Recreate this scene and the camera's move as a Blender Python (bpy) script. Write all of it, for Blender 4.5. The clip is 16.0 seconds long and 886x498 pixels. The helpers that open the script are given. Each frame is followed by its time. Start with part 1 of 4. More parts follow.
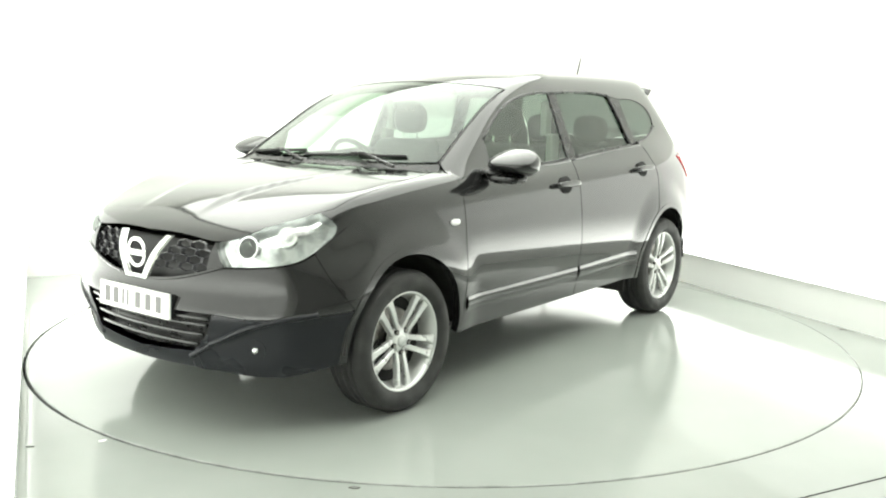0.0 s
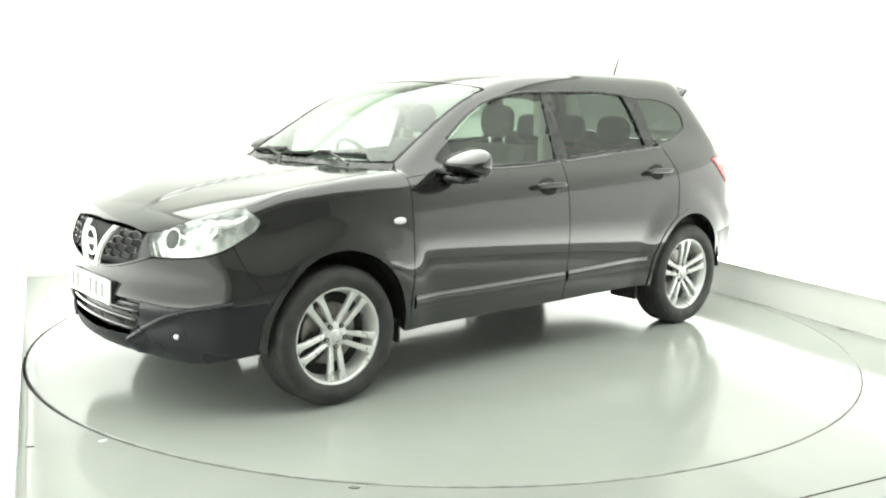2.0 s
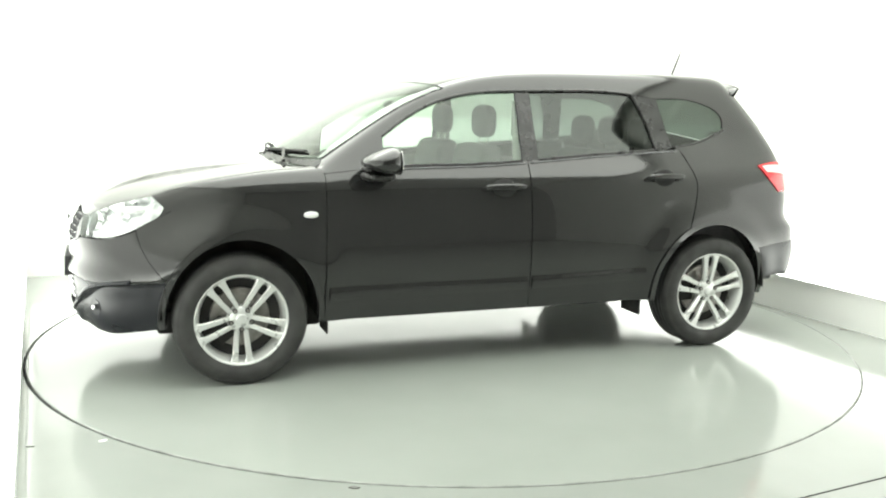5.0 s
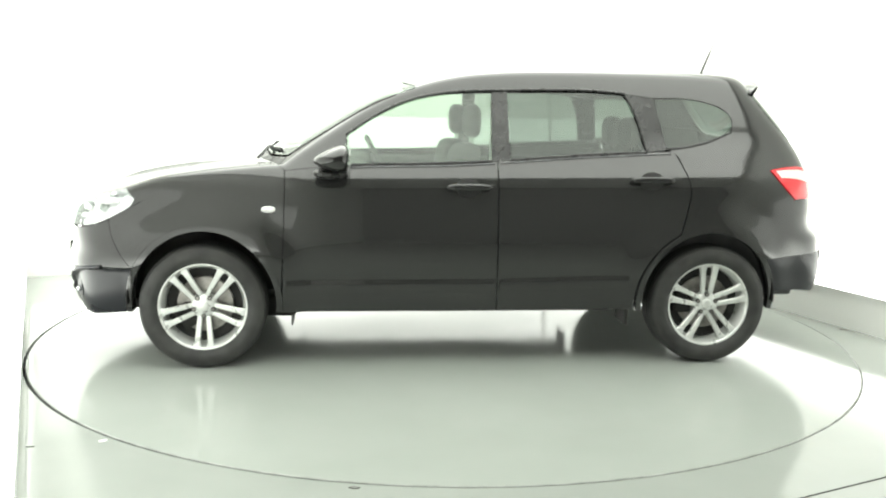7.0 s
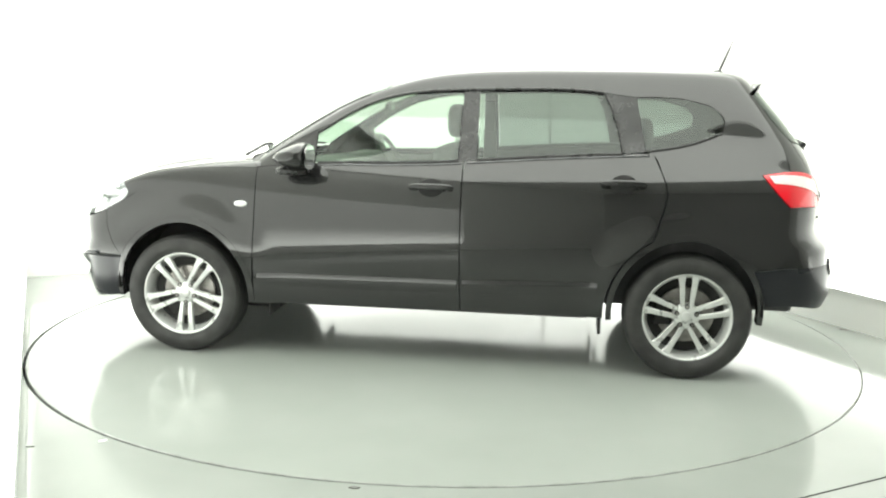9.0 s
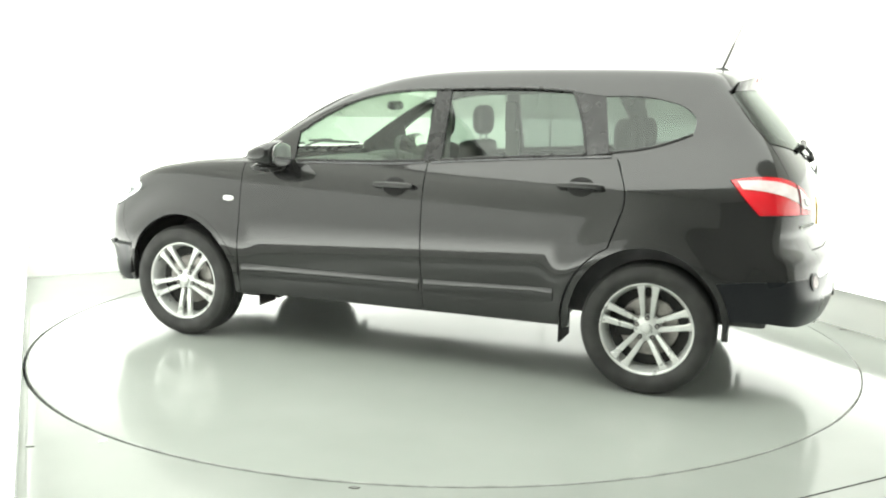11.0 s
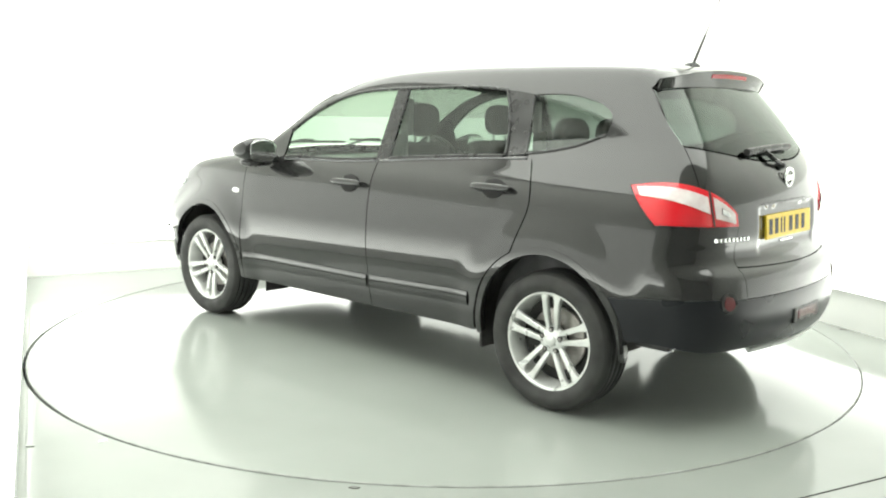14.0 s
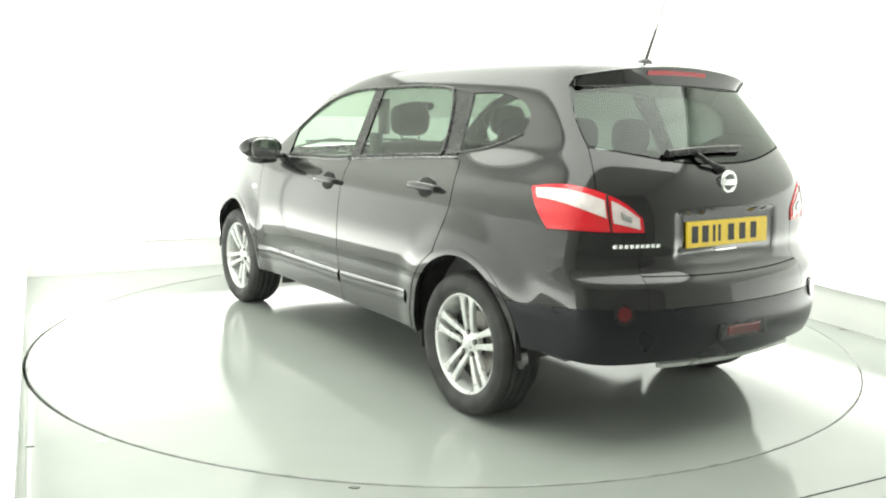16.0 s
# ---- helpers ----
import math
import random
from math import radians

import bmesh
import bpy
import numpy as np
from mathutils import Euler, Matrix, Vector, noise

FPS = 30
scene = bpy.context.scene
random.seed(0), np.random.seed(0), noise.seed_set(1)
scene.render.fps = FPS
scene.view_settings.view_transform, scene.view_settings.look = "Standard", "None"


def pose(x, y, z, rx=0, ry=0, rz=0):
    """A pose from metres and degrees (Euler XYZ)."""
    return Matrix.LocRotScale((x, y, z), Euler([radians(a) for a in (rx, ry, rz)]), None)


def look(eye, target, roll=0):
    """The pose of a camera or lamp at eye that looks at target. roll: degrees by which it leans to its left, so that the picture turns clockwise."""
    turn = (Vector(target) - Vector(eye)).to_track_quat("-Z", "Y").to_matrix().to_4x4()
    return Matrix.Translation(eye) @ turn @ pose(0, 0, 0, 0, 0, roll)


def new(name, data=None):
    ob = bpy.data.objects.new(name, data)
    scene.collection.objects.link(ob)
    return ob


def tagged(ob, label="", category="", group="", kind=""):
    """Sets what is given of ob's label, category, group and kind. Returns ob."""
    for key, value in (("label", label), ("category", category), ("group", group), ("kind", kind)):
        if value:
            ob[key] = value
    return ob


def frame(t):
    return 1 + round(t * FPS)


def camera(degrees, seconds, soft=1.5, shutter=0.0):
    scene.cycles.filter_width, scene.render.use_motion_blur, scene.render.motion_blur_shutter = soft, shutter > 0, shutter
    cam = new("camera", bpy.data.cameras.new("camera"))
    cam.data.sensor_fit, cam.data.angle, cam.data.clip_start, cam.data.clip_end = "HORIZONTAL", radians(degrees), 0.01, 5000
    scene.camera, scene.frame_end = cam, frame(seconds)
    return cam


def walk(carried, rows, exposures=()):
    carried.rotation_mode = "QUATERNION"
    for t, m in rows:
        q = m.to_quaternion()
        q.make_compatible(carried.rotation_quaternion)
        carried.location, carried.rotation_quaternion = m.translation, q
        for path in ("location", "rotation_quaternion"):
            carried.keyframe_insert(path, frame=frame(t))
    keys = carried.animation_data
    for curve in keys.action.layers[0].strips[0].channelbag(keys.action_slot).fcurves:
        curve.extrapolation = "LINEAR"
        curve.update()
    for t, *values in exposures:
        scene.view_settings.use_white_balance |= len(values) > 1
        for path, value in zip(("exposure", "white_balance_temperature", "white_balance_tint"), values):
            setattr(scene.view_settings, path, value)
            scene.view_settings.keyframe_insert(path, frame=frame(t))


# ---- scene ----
cam = camera(52.1, 16.0, soft=2.1)
EYE = (0.0, -5.643, 1.409)
AIM = (-0.014, -0.705, 0.6238)
walk(cam, [(0.0, look(EYE, AIM, 1.096)), (16.0, look(EYE, AIM, 1.096))])

# turn of the plate, in degrees, and where the vehicle stands on it
TURN = [(0.0, 232.5), (0.5, 230.9), (1.0, 227.9), (1.5, 224.5), (2.0, 221.0), (2.5, 217.5), (3.0, 213.9),
        (3.5, 210.4), (4.0, 207.0), (5.0, 200.1), (6.0, 193.2), (6.5, 189.8), (7.0, 186.4), (7.5, 182.9),
        (8.0, 179.5), (8.5, 176.0), (9.0, 172.5), (10.0, 165.6), (11.0, 158.8), (11.5, 155.4), (12.0, 152.0),
        (12.5, 148.6), (13.0, 145.1), (13.5, 141.7), (14.0, 138.2), (14.5, 134.8), (15.0, 131.3), (15.5, 127.7), (16.0, 124.1)]
STAND = Matrix.Translation((0.006, -0.024, 0.0))
PLATE_R = 2.435

# ---- world and exposure ----
world = bpy.data.worlds.new("world")
scene.world = world
world.use_nodes = True
world.node_tree.nodes["Background"].inputs["Color"].default_value = (0.8, 0.9, 0.82, 1)
world.node_tree.nodes["Background"].inputs["Strength"].default_value = 0.05
scene.view_settings.exposure = 0.0
PANEL_GLOW = 3.8      # the luminous ceiling
WALL_GLOW = 6.0       # light panels along the walls
PANEL_FOOT = 0.242    # bare wall below them


# ---- materials ----
def principled(name, color, rough=0.5, metal=0.0, **more):
    m = bpy.data.materials.new(name)
    m.use_nodes = True
    b = m.node_tree.nodes["Principled BSDF"]
    b.inputs["Base Color"].default_value = (*color, 1)
    b.inputs["Roughness"].default_value = rough
    b.inputs["Metallic"].default_value = metal
    for key, value in more.items():
        b.inputs[key.replace("_", " ")].default_value = value
    return m


def node(m, kind, **values):
    n = m.node_tree.nodes.new(kind)
    for key, value in values.items():
        n.inputs[key.replace("_", " ")].default_value = value
    return n


def link(m, a, b):
    m.node_tree.links.new(a, b)


def vary(m, low, high, scale, rough=None, bump=0.0, bump_scale=200.0, detail=4.0):
    """Two-scale variation of colour, gloss and fine relief, in object space."""
    b = m.node_tree.nodes["Principled BSDF"]
    tc = node(m, "ShaderNodeTexCoord")
    big = node(m, "ShaderNodeTexNoise", Scale=scale, Detail=detail)
    link(m, tc.outputs["Object"], big.inputs["Vector"])
    ramp = node(m, "ShaderNodeValToRGB")
    ramp.color_ramp.elements[0].position, ramp.color_ramp.elements[1].position = 0.3, 0.7
    ramp.color_ramp.elements[0].color, ramp.color_ramp.elements[1].color = (*low, 1), (*high, 1)
    link(m, big.outputs["Fac"], ramp.inputs["Fac"])
    link(m, ramp.outputs["Color"], b.inputs["Base Color"])
    fine = node(m, "ShaderNodeTexNoise", Scale=bump_scale, Detail=3.0)
    link(m, tc.outputs["Object"], fine.inputs["Vector"])
    if rough:
        span = node(m, "ShaderNodeMapRange", From_Min=0.3, From_Max=0.7, To_Min=rough[0], To_Max=rough[1])
        mid = node(m, "ShaderNodeTexNoise", Scale=scale * 1.5, Detail=1.5)
        link(m, tc.outputs["Object"], mid.inputs["Vector"])
        link(m, mid.outputs["Fac"], span.inputs["Value"])
        link(m, span.outputs["Result"], b.inputs["Roughness"])
    if bump:
        bn = node(m, "ShaderNodeBump", Strength=bump, Distance=0.002)
        link(m, fine.outputs["Fac"], bn.inputs["Height"])
        link(m, bn.outputs["Normal"], b.inputs["Normal"])
    return m


def glow(name, color, strength):
    return principled(name, (0.8, 0.8, 0.8), 0.6, 0.0, Emission_Color=(*color, 1), Emission_Strength=strength)


FLOOR = vary(principled("floor_paint", (0.38, 0.40, 0.375), 0.25, 0, IOR=1.5, Specular_IOR_Level=0.42), (0.272, 0.290, 0.271), (0.304, 0.321, 0.301), 1.3, (0.09, 0.14), 0.0, 60)
DISC = vary(principled("plate_paint", (0.36, 0.38, 0.36), 0.25, 0, IOR=1.5, Specular_IOR_Level=0.42), (0.290, 0.310, 0.288), (0.320, 0.340, 0.318), 1.1, (0.08, 0.13), 0.0, 60)
WALL = vary(principled("white_wall", (0.85, 0.85, 0.83), 0.6), (0.82, 0.83, 0.80), (0.87, 0.87, 0.85), 0.8, (0.5, 0.7), 0.1, 90)
# grey for the unseen near wall sets how dark the car's side mirrors it
WALL_NEAR = vary(principled("unseen_grey_wall", (0.1, 0.1, 0.1), 0.7), (0.24, 0.25, 0.24), (0.30, 0.30, 0.29), 0.7, (0.5, 0.8), 0.2, 90)
PIT = principled("dark_gap", (0.02, 0.02, 0.02), 0.9)
STEEL = vary(principled("plate_edge_steel", (0.25, 0.26, 0.25), 0.45, 0.1), (0.19, 0.20, 0.19), (0.33, 0.345, 0.325), 9, (0.3, 0.6))
GRIT = vary(principled("dark_grit", (0.1, 0.1, 0.1), 0.7), (0.06, 0.06, 0.055), (0.16, 0.16, 0.15), 60, (0.5, 0.8))
GLOW_PANEL = glow("ceiling_diffuser", (0.965, 1.0, 0.92), PANEL_GLOW)
GLOW_WALL = glow("wall_diffuser", (0.965, 1.0, 0.92), WALL_GLOW)


def edge_lit(m, z0, z1, low, high):
    """A diffuser lit from its lower edge: it glows most there."""
    b = m.node_tree.nodes["Principled BSDF"]
    tc = node(m, "ShaderNodeTexCoord")
    sep = node(m, "ShaderNodeSeparateXYZ")
    link(m, tc.outputs["Object"], sep.inputs["Vector"])
    r = node(m, "ShaderNodeMapRange", From_Min=z0, From_Max=z1, To_Min=low, To_Max=high)
    r.interpolation_type = "SMOOTHSTEP"
    link(m, sep.outputs["Z"], r.inputs["Value"])
    link(m, r.outputs["Result"], b.inputs["Emission Strength"])


edge_lit(GLOW_WALL, 0.20, 0.72, WALL_GLOW, 1.1)
FRAME_WHITE = principled("white_aluminium", (0.75, 0.75, 0.74), 0.4)


# ---- mesh helpers ----
def mesh_object(name, verts, faces, material, parent=None, label="", smooth=False):
    me = bpy.data.meshes.new(name)
    me.from_pydata([tuple(map(float, v)) for v in verts], [], [tuple(map(int, f)) for f in faces])
    me.materials.append(material)
    if smooth:
        me.shade_smooth()
    me.update()
    ob = new(name, me)
    if parent:
        ob.parent = parent
    if label:
        ob["label"] = label
    return ob


def part(name, bm, material, parent=None, label="", smooth=False):
    me = bpy.data.meshes.new(name)
    bmesh.ops.recalc_face_normals(bm, faces=bm.faces)
    bm.to_mesh(me)
    bm.free()
    me.materials.append(material)
    if smooth:
        me.shade_smooth()
    ob = new(name, me)
    if parent:
        ob.parent = parent
    if label:
        ob["label"] = label
    return ob


def box(lo, hi, bevel=0.0, m=None):
    bm = bmesh.new()
    bmesh.ops.create_cube(bm, size=1.0)
    for v in bm.verts:
        v.co = Vector([lo[i] + (v.co[i] + 0.5) * (hi[i] - lo[i]) for i in range(3)])
    if bevel:
        bmesh.ops.bevel(bm, geom=bm.edges[:], offset=bevel, segments=2, profile=0.5, affect="EDGES")
    if m is not None:
        bmesh.ops.transform(bm, matrix=m, verts=bm.verts)
    return bm


def join(*bms):
    out = bms[0]
    for b in bms[1:]:
        me = bpy.data.meshes.new("tmp")
        b.to_mesh(me)
        b.free()
        out.from_mesh(me)
        bpy.data.meshes.remove(me)
    return out


# ---- the studio: side walls lie at 24.2 degrees to the line of sight ----
U = Vector((0.4105, -0.9119, 0.0))     # along the side walls, towards the near end
N = Vector((0.9119, 0.4105, 0.0))      # across, from the long wall by the camera to the far one
LEFT, RIGHT, NEAR, HIGH = -2.449, 2.502, 6.2, 3.35


def plan(across, along, z=0.0):
    p = N * across + U * along
    return Vector((p.x, p.y, z))


BACK_L, BACK_R = -2.625, -2.98          # the back wall runs slightly askew


def slab(name, a, b, thick, z0, z1, material, label):
    """A wall whose inner face runs from a to b; thick lies to its outer side (right of a to b)."""
    d = (b - a).normalized()
    o = Vector((d.y, -d.x, 0)) * thick
    vs = [a, b, b + o, a + o]
    verts = [(p.x, p.y, z) for z in (z0, z1) for p in vs]
    faces = [(0, 1, 2, 3), (7, 6, 5, 4), (0, 4, 5, 1), (1, 5, 6, 2), (2, 6, 7, 3), (3, 7, 4, 0)]
    ob = mesh_object(name, verts, faces, material)
    return tagged(ob, label, "wall", kind="structure")


c_lb, c_rb = plan(LEFT, BACK_L), plan(RIGHT, BACK_R)
c_ln, c_rn = plan(LEFT, NEAR), plan(RIGHT, NEAR)
T = 0.12
slab("wall_left", c_ln + U * T, c_lb - U * T, -T, -0.1, HIGH, WALL, "smooth white painted studio wall beside the turntable")
slab("wall_back", c_lb - N * 0.0, c_rb, -T, -0.1, HIGH, WALL, "smooth white painted studio wall behind the turntable")
slab("wall_right", c_rb - U * T, c_rn + U * T, -T, -0.1, HIGH, WALL, "smooth white painted far studio wall")
# added out of view, so the car's side has something darker to reflect
slab("wall_near", c_rn, c_ln, -T, -0.1, HIGH, WALL_NEAR, "plain grey wall added out of view behind the camera")

# ceiling: a plain slab, with the light box hung below it
cv = [c_ln + U * 0.3 - N * 0.3, c_rn + U * 0.3 + N * 0.3, c_rb - U * 0.3 + N * 0.3, c_lb - U * 0.3 - N * 0.3]
ceil = mesh_object("ceiling", [(p.x, p.y, z) for z in (HIGH + 0.003, HIGH + 0.15) for p in cv],
                   [(0, 3, 2, 1), (4, 5, 6, 7), (0, 1, 5, 4), (1, 2, 6, 5), (2, 3, 7, 6), (3, 0, 4, 7)], WALL)
tagged(ceil, "plain white studio ceiling above the light boxes", "ceiling", kind="structure")


GAP_SHIFT = Vector((-0.0052, -0.0036))   # the plate sits off the middle of its opening


def floor_sheet():
    """The floor with a round opening for the turntable."""
    n, r = 256, PLATE_R + 0.0072
    corners = [c_ln - N * 0.1 + U * 0.1, c_rn + N * 0.1 + U * 0.1, c_rb + N * 0.1 - U * 0.1, c_lb - N * 0.1 - U * 0.1]
    verts, faces = [], []
    for k in range(n):
        a = 2 * math.pi * k / n
        d = Vector((math.cos(a), math.sin(a)))
        far = 1e9
        for i in range(4):
            p, q = corners[i].to_2d(), corners[(i + 1) % 4].to_2d()
            e = q - p
            det = d.x * -e.y + d.y * e.x
            if abs(det) > 1e-9:
                s = (p.x * -e.y + p.y * e.x) / det
                w = (d.x * p.y - d.y * p.x) / det
                if s > 0 and -1e-6 <= w <= 1 + 1e-6:
                    far = min(far, s)
        far = max(far, r + 0.012)
        o = GAP_SHIFT
        verts += [(d.x * r + o.x, d.y * r + o.y, -0.08), (d.x * r + o.x, d.y * r + o.y, -0.002), (d.x * (r + 0.002) + o.x, d.y * (r + 0.002) + o.y, 0), (d.x * far, d.y * far, 0)]
    for k in range(n):
        j = (k + 1) % n
        for i in range(3):
            faces.append((4 * k + i, 4 * j + i, 4 * j + i + 1, 4 * k + i + 1)[::-1])
    ob = mesh_object("floor", verts, faces, FLOOR)
    tagged(ob, "glossy pale grey-green painted studio floor", "floor", kind="structure")
    # the pit under the plate closes the gap
    ring = [(math.cos(2 * math.pi * k / 96) * 2.6, math.sin(2 * math.pi * k / 96) * 2.6, -0.082) for k in range(96)]
    pit = mesh_object("turntable_pit", ring, [tuple(range(96))], PIT)
    tagged(pit, "dark shallow pit below the turntable plate", "pit", kind="structure")


floor_sheet()


def turntable():
    root = new("turntable")
    bm = bmesh.new()
    n = 192
    prof = [(0.0, 0.0), (PLATE_R - 0.006, 0.0), (PLATE_R - 0.006, -0.03), (0.0, -0.03)]
    rows = []
    for k in range(n):
        a = 2 * math.pi * k / n
        rows.append([bm.verts.new((r * math.cos(a), r * math.sin(a), z)) for r, z in prof[1:3]])
    bm.faces.new([r[0] for r in rows])
    bm.faces.new([r[1] for r in reversed(rows)])
    for k in range(n):
        a, b = rows[k], rows[(k + 1) % n]
        bm.faces.new((a[0], a[1], b[1], b[0]))
    part("plate", bm, DISC, root)
    bm = bmesh.new()
    prof = [(PLATE_R - 0.0055, 0.001), (PLATE_R, -0.002), (PLATE_R, -0.05), (PLATE_R - 0.0055, -0.05)]
    rows = []
    for k in range(n):
        a = 2 * math.pi * k / n
        rows.append([bm.verts.new((r * math.cos(a), r * math.sin(a), z)) for r, z in prof])
    for k in range(n):
        a, b = rows[k], rows[(k + 1) % n]
        for i in range(4):
            bm.faces.new((a[i], a[(i + 1) % 4], b[(i + 1) % 4], b[i]))
    part("edge_band", bm, STEEL, root, "dark steel edge band of the plate")
    return tagged(root, "large round turntable plate painted glossy grey-green", "turntable")


plate = turntable()


# ---- lights: a luminous ceiling over the plate and panels along the walls ----
def light_box(a0, a1, l0, l1, z):
    root = new("ceiling_light_box")
    turn = Matrix.Rotation(math.atan2(N.y, N.x), 4, "Z")
    w, h = a1 - a0, l1 - l0
    c = plan((a0 + a1) / 2, (l0 + l1) / 2, z)
    root.matrix_basis = Matrix.Translation(c) @ turn
    part("diffuser", box((-w / 2 + 0.03, -h / 2 + 0.03, -0.01), (w / 2 - 0.03, h / 2 - 0.03, 0.0)), GLOW_PANEL, root, "glowing white diffuser sheet")
    e = 0.029
    part("frame", join(box((-w / 2, -h / 2, -0.03), (w / 2, -h / 2 + e, 0.06)), box((-w / 2, h / 2 - e, -0.03), (w / 2, h / 2, 0.06)),
                       box((-w / 2, -h / 2 + e, -0.03), (-w / 2 + e, h / 2 - e, 0.06)), box((w / 2 - e, -h / 2 + e, -0.03), (w / 2, h / 2 - e, 0.06))), FRAME_WHITE, root)
    return tagged(root, "large glowing white light box hung under the ceiling", "ceiling light")


light_box(LEFT + 0.08, RIGHT - 0.08, -2.55, 3.4, HIGH - 0.07)


def wall_light(a, b, z0, z1):
    """A flat light panel on a wall; the room lies to the left of the way from a to b."""
    root = new("light_panel")
    d = b - a
    root.matrix_basis = Matrix.Translation((a + b) / 2) @ Matrix.Rotation(math.atan2(d.y, d.x), 4, "Z")
    L, e = d.length, 0.012
    part("diffuser", box((-L / 2 + e, 0.0, z0 + e), (L / 2 - e, 0.012, z1 - e)), GLOW_WALL, root, "glowing white diffuser sheet")
    part("frame", join(box((-L / 2, 0.0, z0), (L / 2, 0.014, z0 + e - 0.001)), box((-L / 2, 0.0, z1 - e + 0.001), (L / 2, 0.014, z1)),
                       box((-L / 2, 0.0, z0 + e), (-L / 2 + e - 0.001, 0.014, z1 - e)), box((L / 2 - e + 0.001, 0.0, z0 + e), (L / 2, 0.014, z1 - e))), FRAME_WHITE, root)
    return tagged(root, "glowing white light panel on the studio wall", "light panel", "light panels on the studio walls")


def wall_lights(a, b, count):
    for i in range(count):
        wall_light(a.lerp(b, i / count), a.lerp(b, (i + 1) / count), PANEL_FOOT, 1.30)


wall_lights(c_lb + N * 0.004 + U * 0.03, plan(LEFT + 0.004, 3.6), 1)
wall_lights(plan(RIGHT - 0.004, 3.6), c_rb - N * 0.004 + U * 0.03, 1)
wall_lights(c_rb + U * 0.004 - N * 0.02, c_lb + U * 0.004 + N * 0.02, 1)


# ---- marks on the floor ----
def seam():
    d = Vector((0.889, 0.457, 0)).normalized()
    c = Vector((1.55, -2.363, 0))
    s = Vector((-d.y, d.x, 0)) * 0.003
    a, b = c - d * 0.8, c + d * 1.1
    ob = mesh_object("floor_joint", [(*(q + w).to_2d(), z) for z in (0.0005, 0.002) for q, w in ((a, -s), (b, -s), (b, s), (a, s))],
                     [(0, 3, 2, 1), (4, 5, 6, 7), (0, 1, 5, 4), (1, 2, 6, 5), (2, 3, 7, 6), (3, 0, 4, 7)], PIT)
    tagged(ob, "thin dark joint between floor sheets", "joint", kind="structure")


seam()


def chip(x, y, r, turn, material, label):
    bm = bmesh.new()
    rnd = random.Random(int(x * 1000))
    top = [bm.verts.new((r * (0.7 + 0.5 * rnd.random()) * math.cos(a) * 1.6, r * (0.7 + 0.5 * rnd.random()) * math.sin(a) * 0.7, 0.004)) for a in np.linspace(0, 2 * math.pi, 9)[:-1]]
    low = [bm.verts.new((v.co.x * 1.15, v.co.y * 1.15, 0.0)) for v in top]
    bm.faces.new(top)
    bm.faces.new(low[::-1])
    for k in range(8):
        bm.faces.new((top[k], low[k], low[(k + 1) % 8], top[(k + 1) % 8]))
    ob = part("paint_flake", bm, material)
    ob.matrix_basis = Matrix.Translation((x, y, 0.0)) @ Matrix.Rotation(radians(turn), 4, "Z")
    tagged(ob, label, "debris", "flakes on the floor")


for x, y, r, a, m in ((-1.679, -2.123, 0.011, 20, STEEL), (2.622, 0.175, 0.015, -10, GRIT), (-0.322, -2.465, 0.012, 0, GRIT)):
    chip(x, y, r, a, m, "small dark flake lying on the floor")
chip(-1.41, -2.05, 0.012, 40, FRAME_WHITE, "small white flake lying by the turntable edge")


# ---- the car: materials ----
def glass(name, tint, gain=1.0):
    m = bpy.data.materials.new(name)
    m.use_nodes = True
    nt = m.node_tree
    nt.nodes.remove(nt.nodes["Principled BSDF"])
    out = nt.nodes["Material Output"]
    fr = node(m, "ShaderNodeLayerWeight", Blend=0.5)
    pw = nt.nodes.new("ShaderNodeMath")
    pw.operation = "POWER"
    pw.inputs[1].default_value = 4.5
    add = nt.nodes.new("ShaderNodeMath")
    add.operation = "ADD"
    add.inputs[1].default_value = 0.06
    link(m, fr.outputs["Facing"], pw.inputs[0])
    link(m, pw.outputs["Value"], add.inputs[0])
    tr = node(m, "ShaderNodeBsdfTransparent", Color=(*tint, 1))
    gl = node(m, "ShaderNodeBsdfGlossy", Roughness=0.015, Color=(0.95, 1.0, 0.96, 1))
    mix = node(m, "ShaderNodeMixShader")
    amp = nt.nodes.new("ShaderNodeMath")
    amp.operation, amp.use_clamp = "MULTIPLY", True
    amp.inputs[1].default_value = gain
    link(m, add.outputs["Value"], amp.inputs[0])
    link(m, amp.outputs["Value"], mix.inputs["Fac"])
    link(m, tr.outputs["BSDF"], mix.inputs[1])
    link(m, gl.outputs["BSDF"], mix.inputs[2])
    link(m, mix.outputs["Shader"], out.inputs["Surface"])
    return m


PAINT = principled("black_metallic_paint", (0.006, 0.0065, 0.008), 0.16, 0.0, Coat_Weight=1.0, Coat_Roughness=0.02, Coat_IOR=1.52, Specular_IOR_Level=0.2)


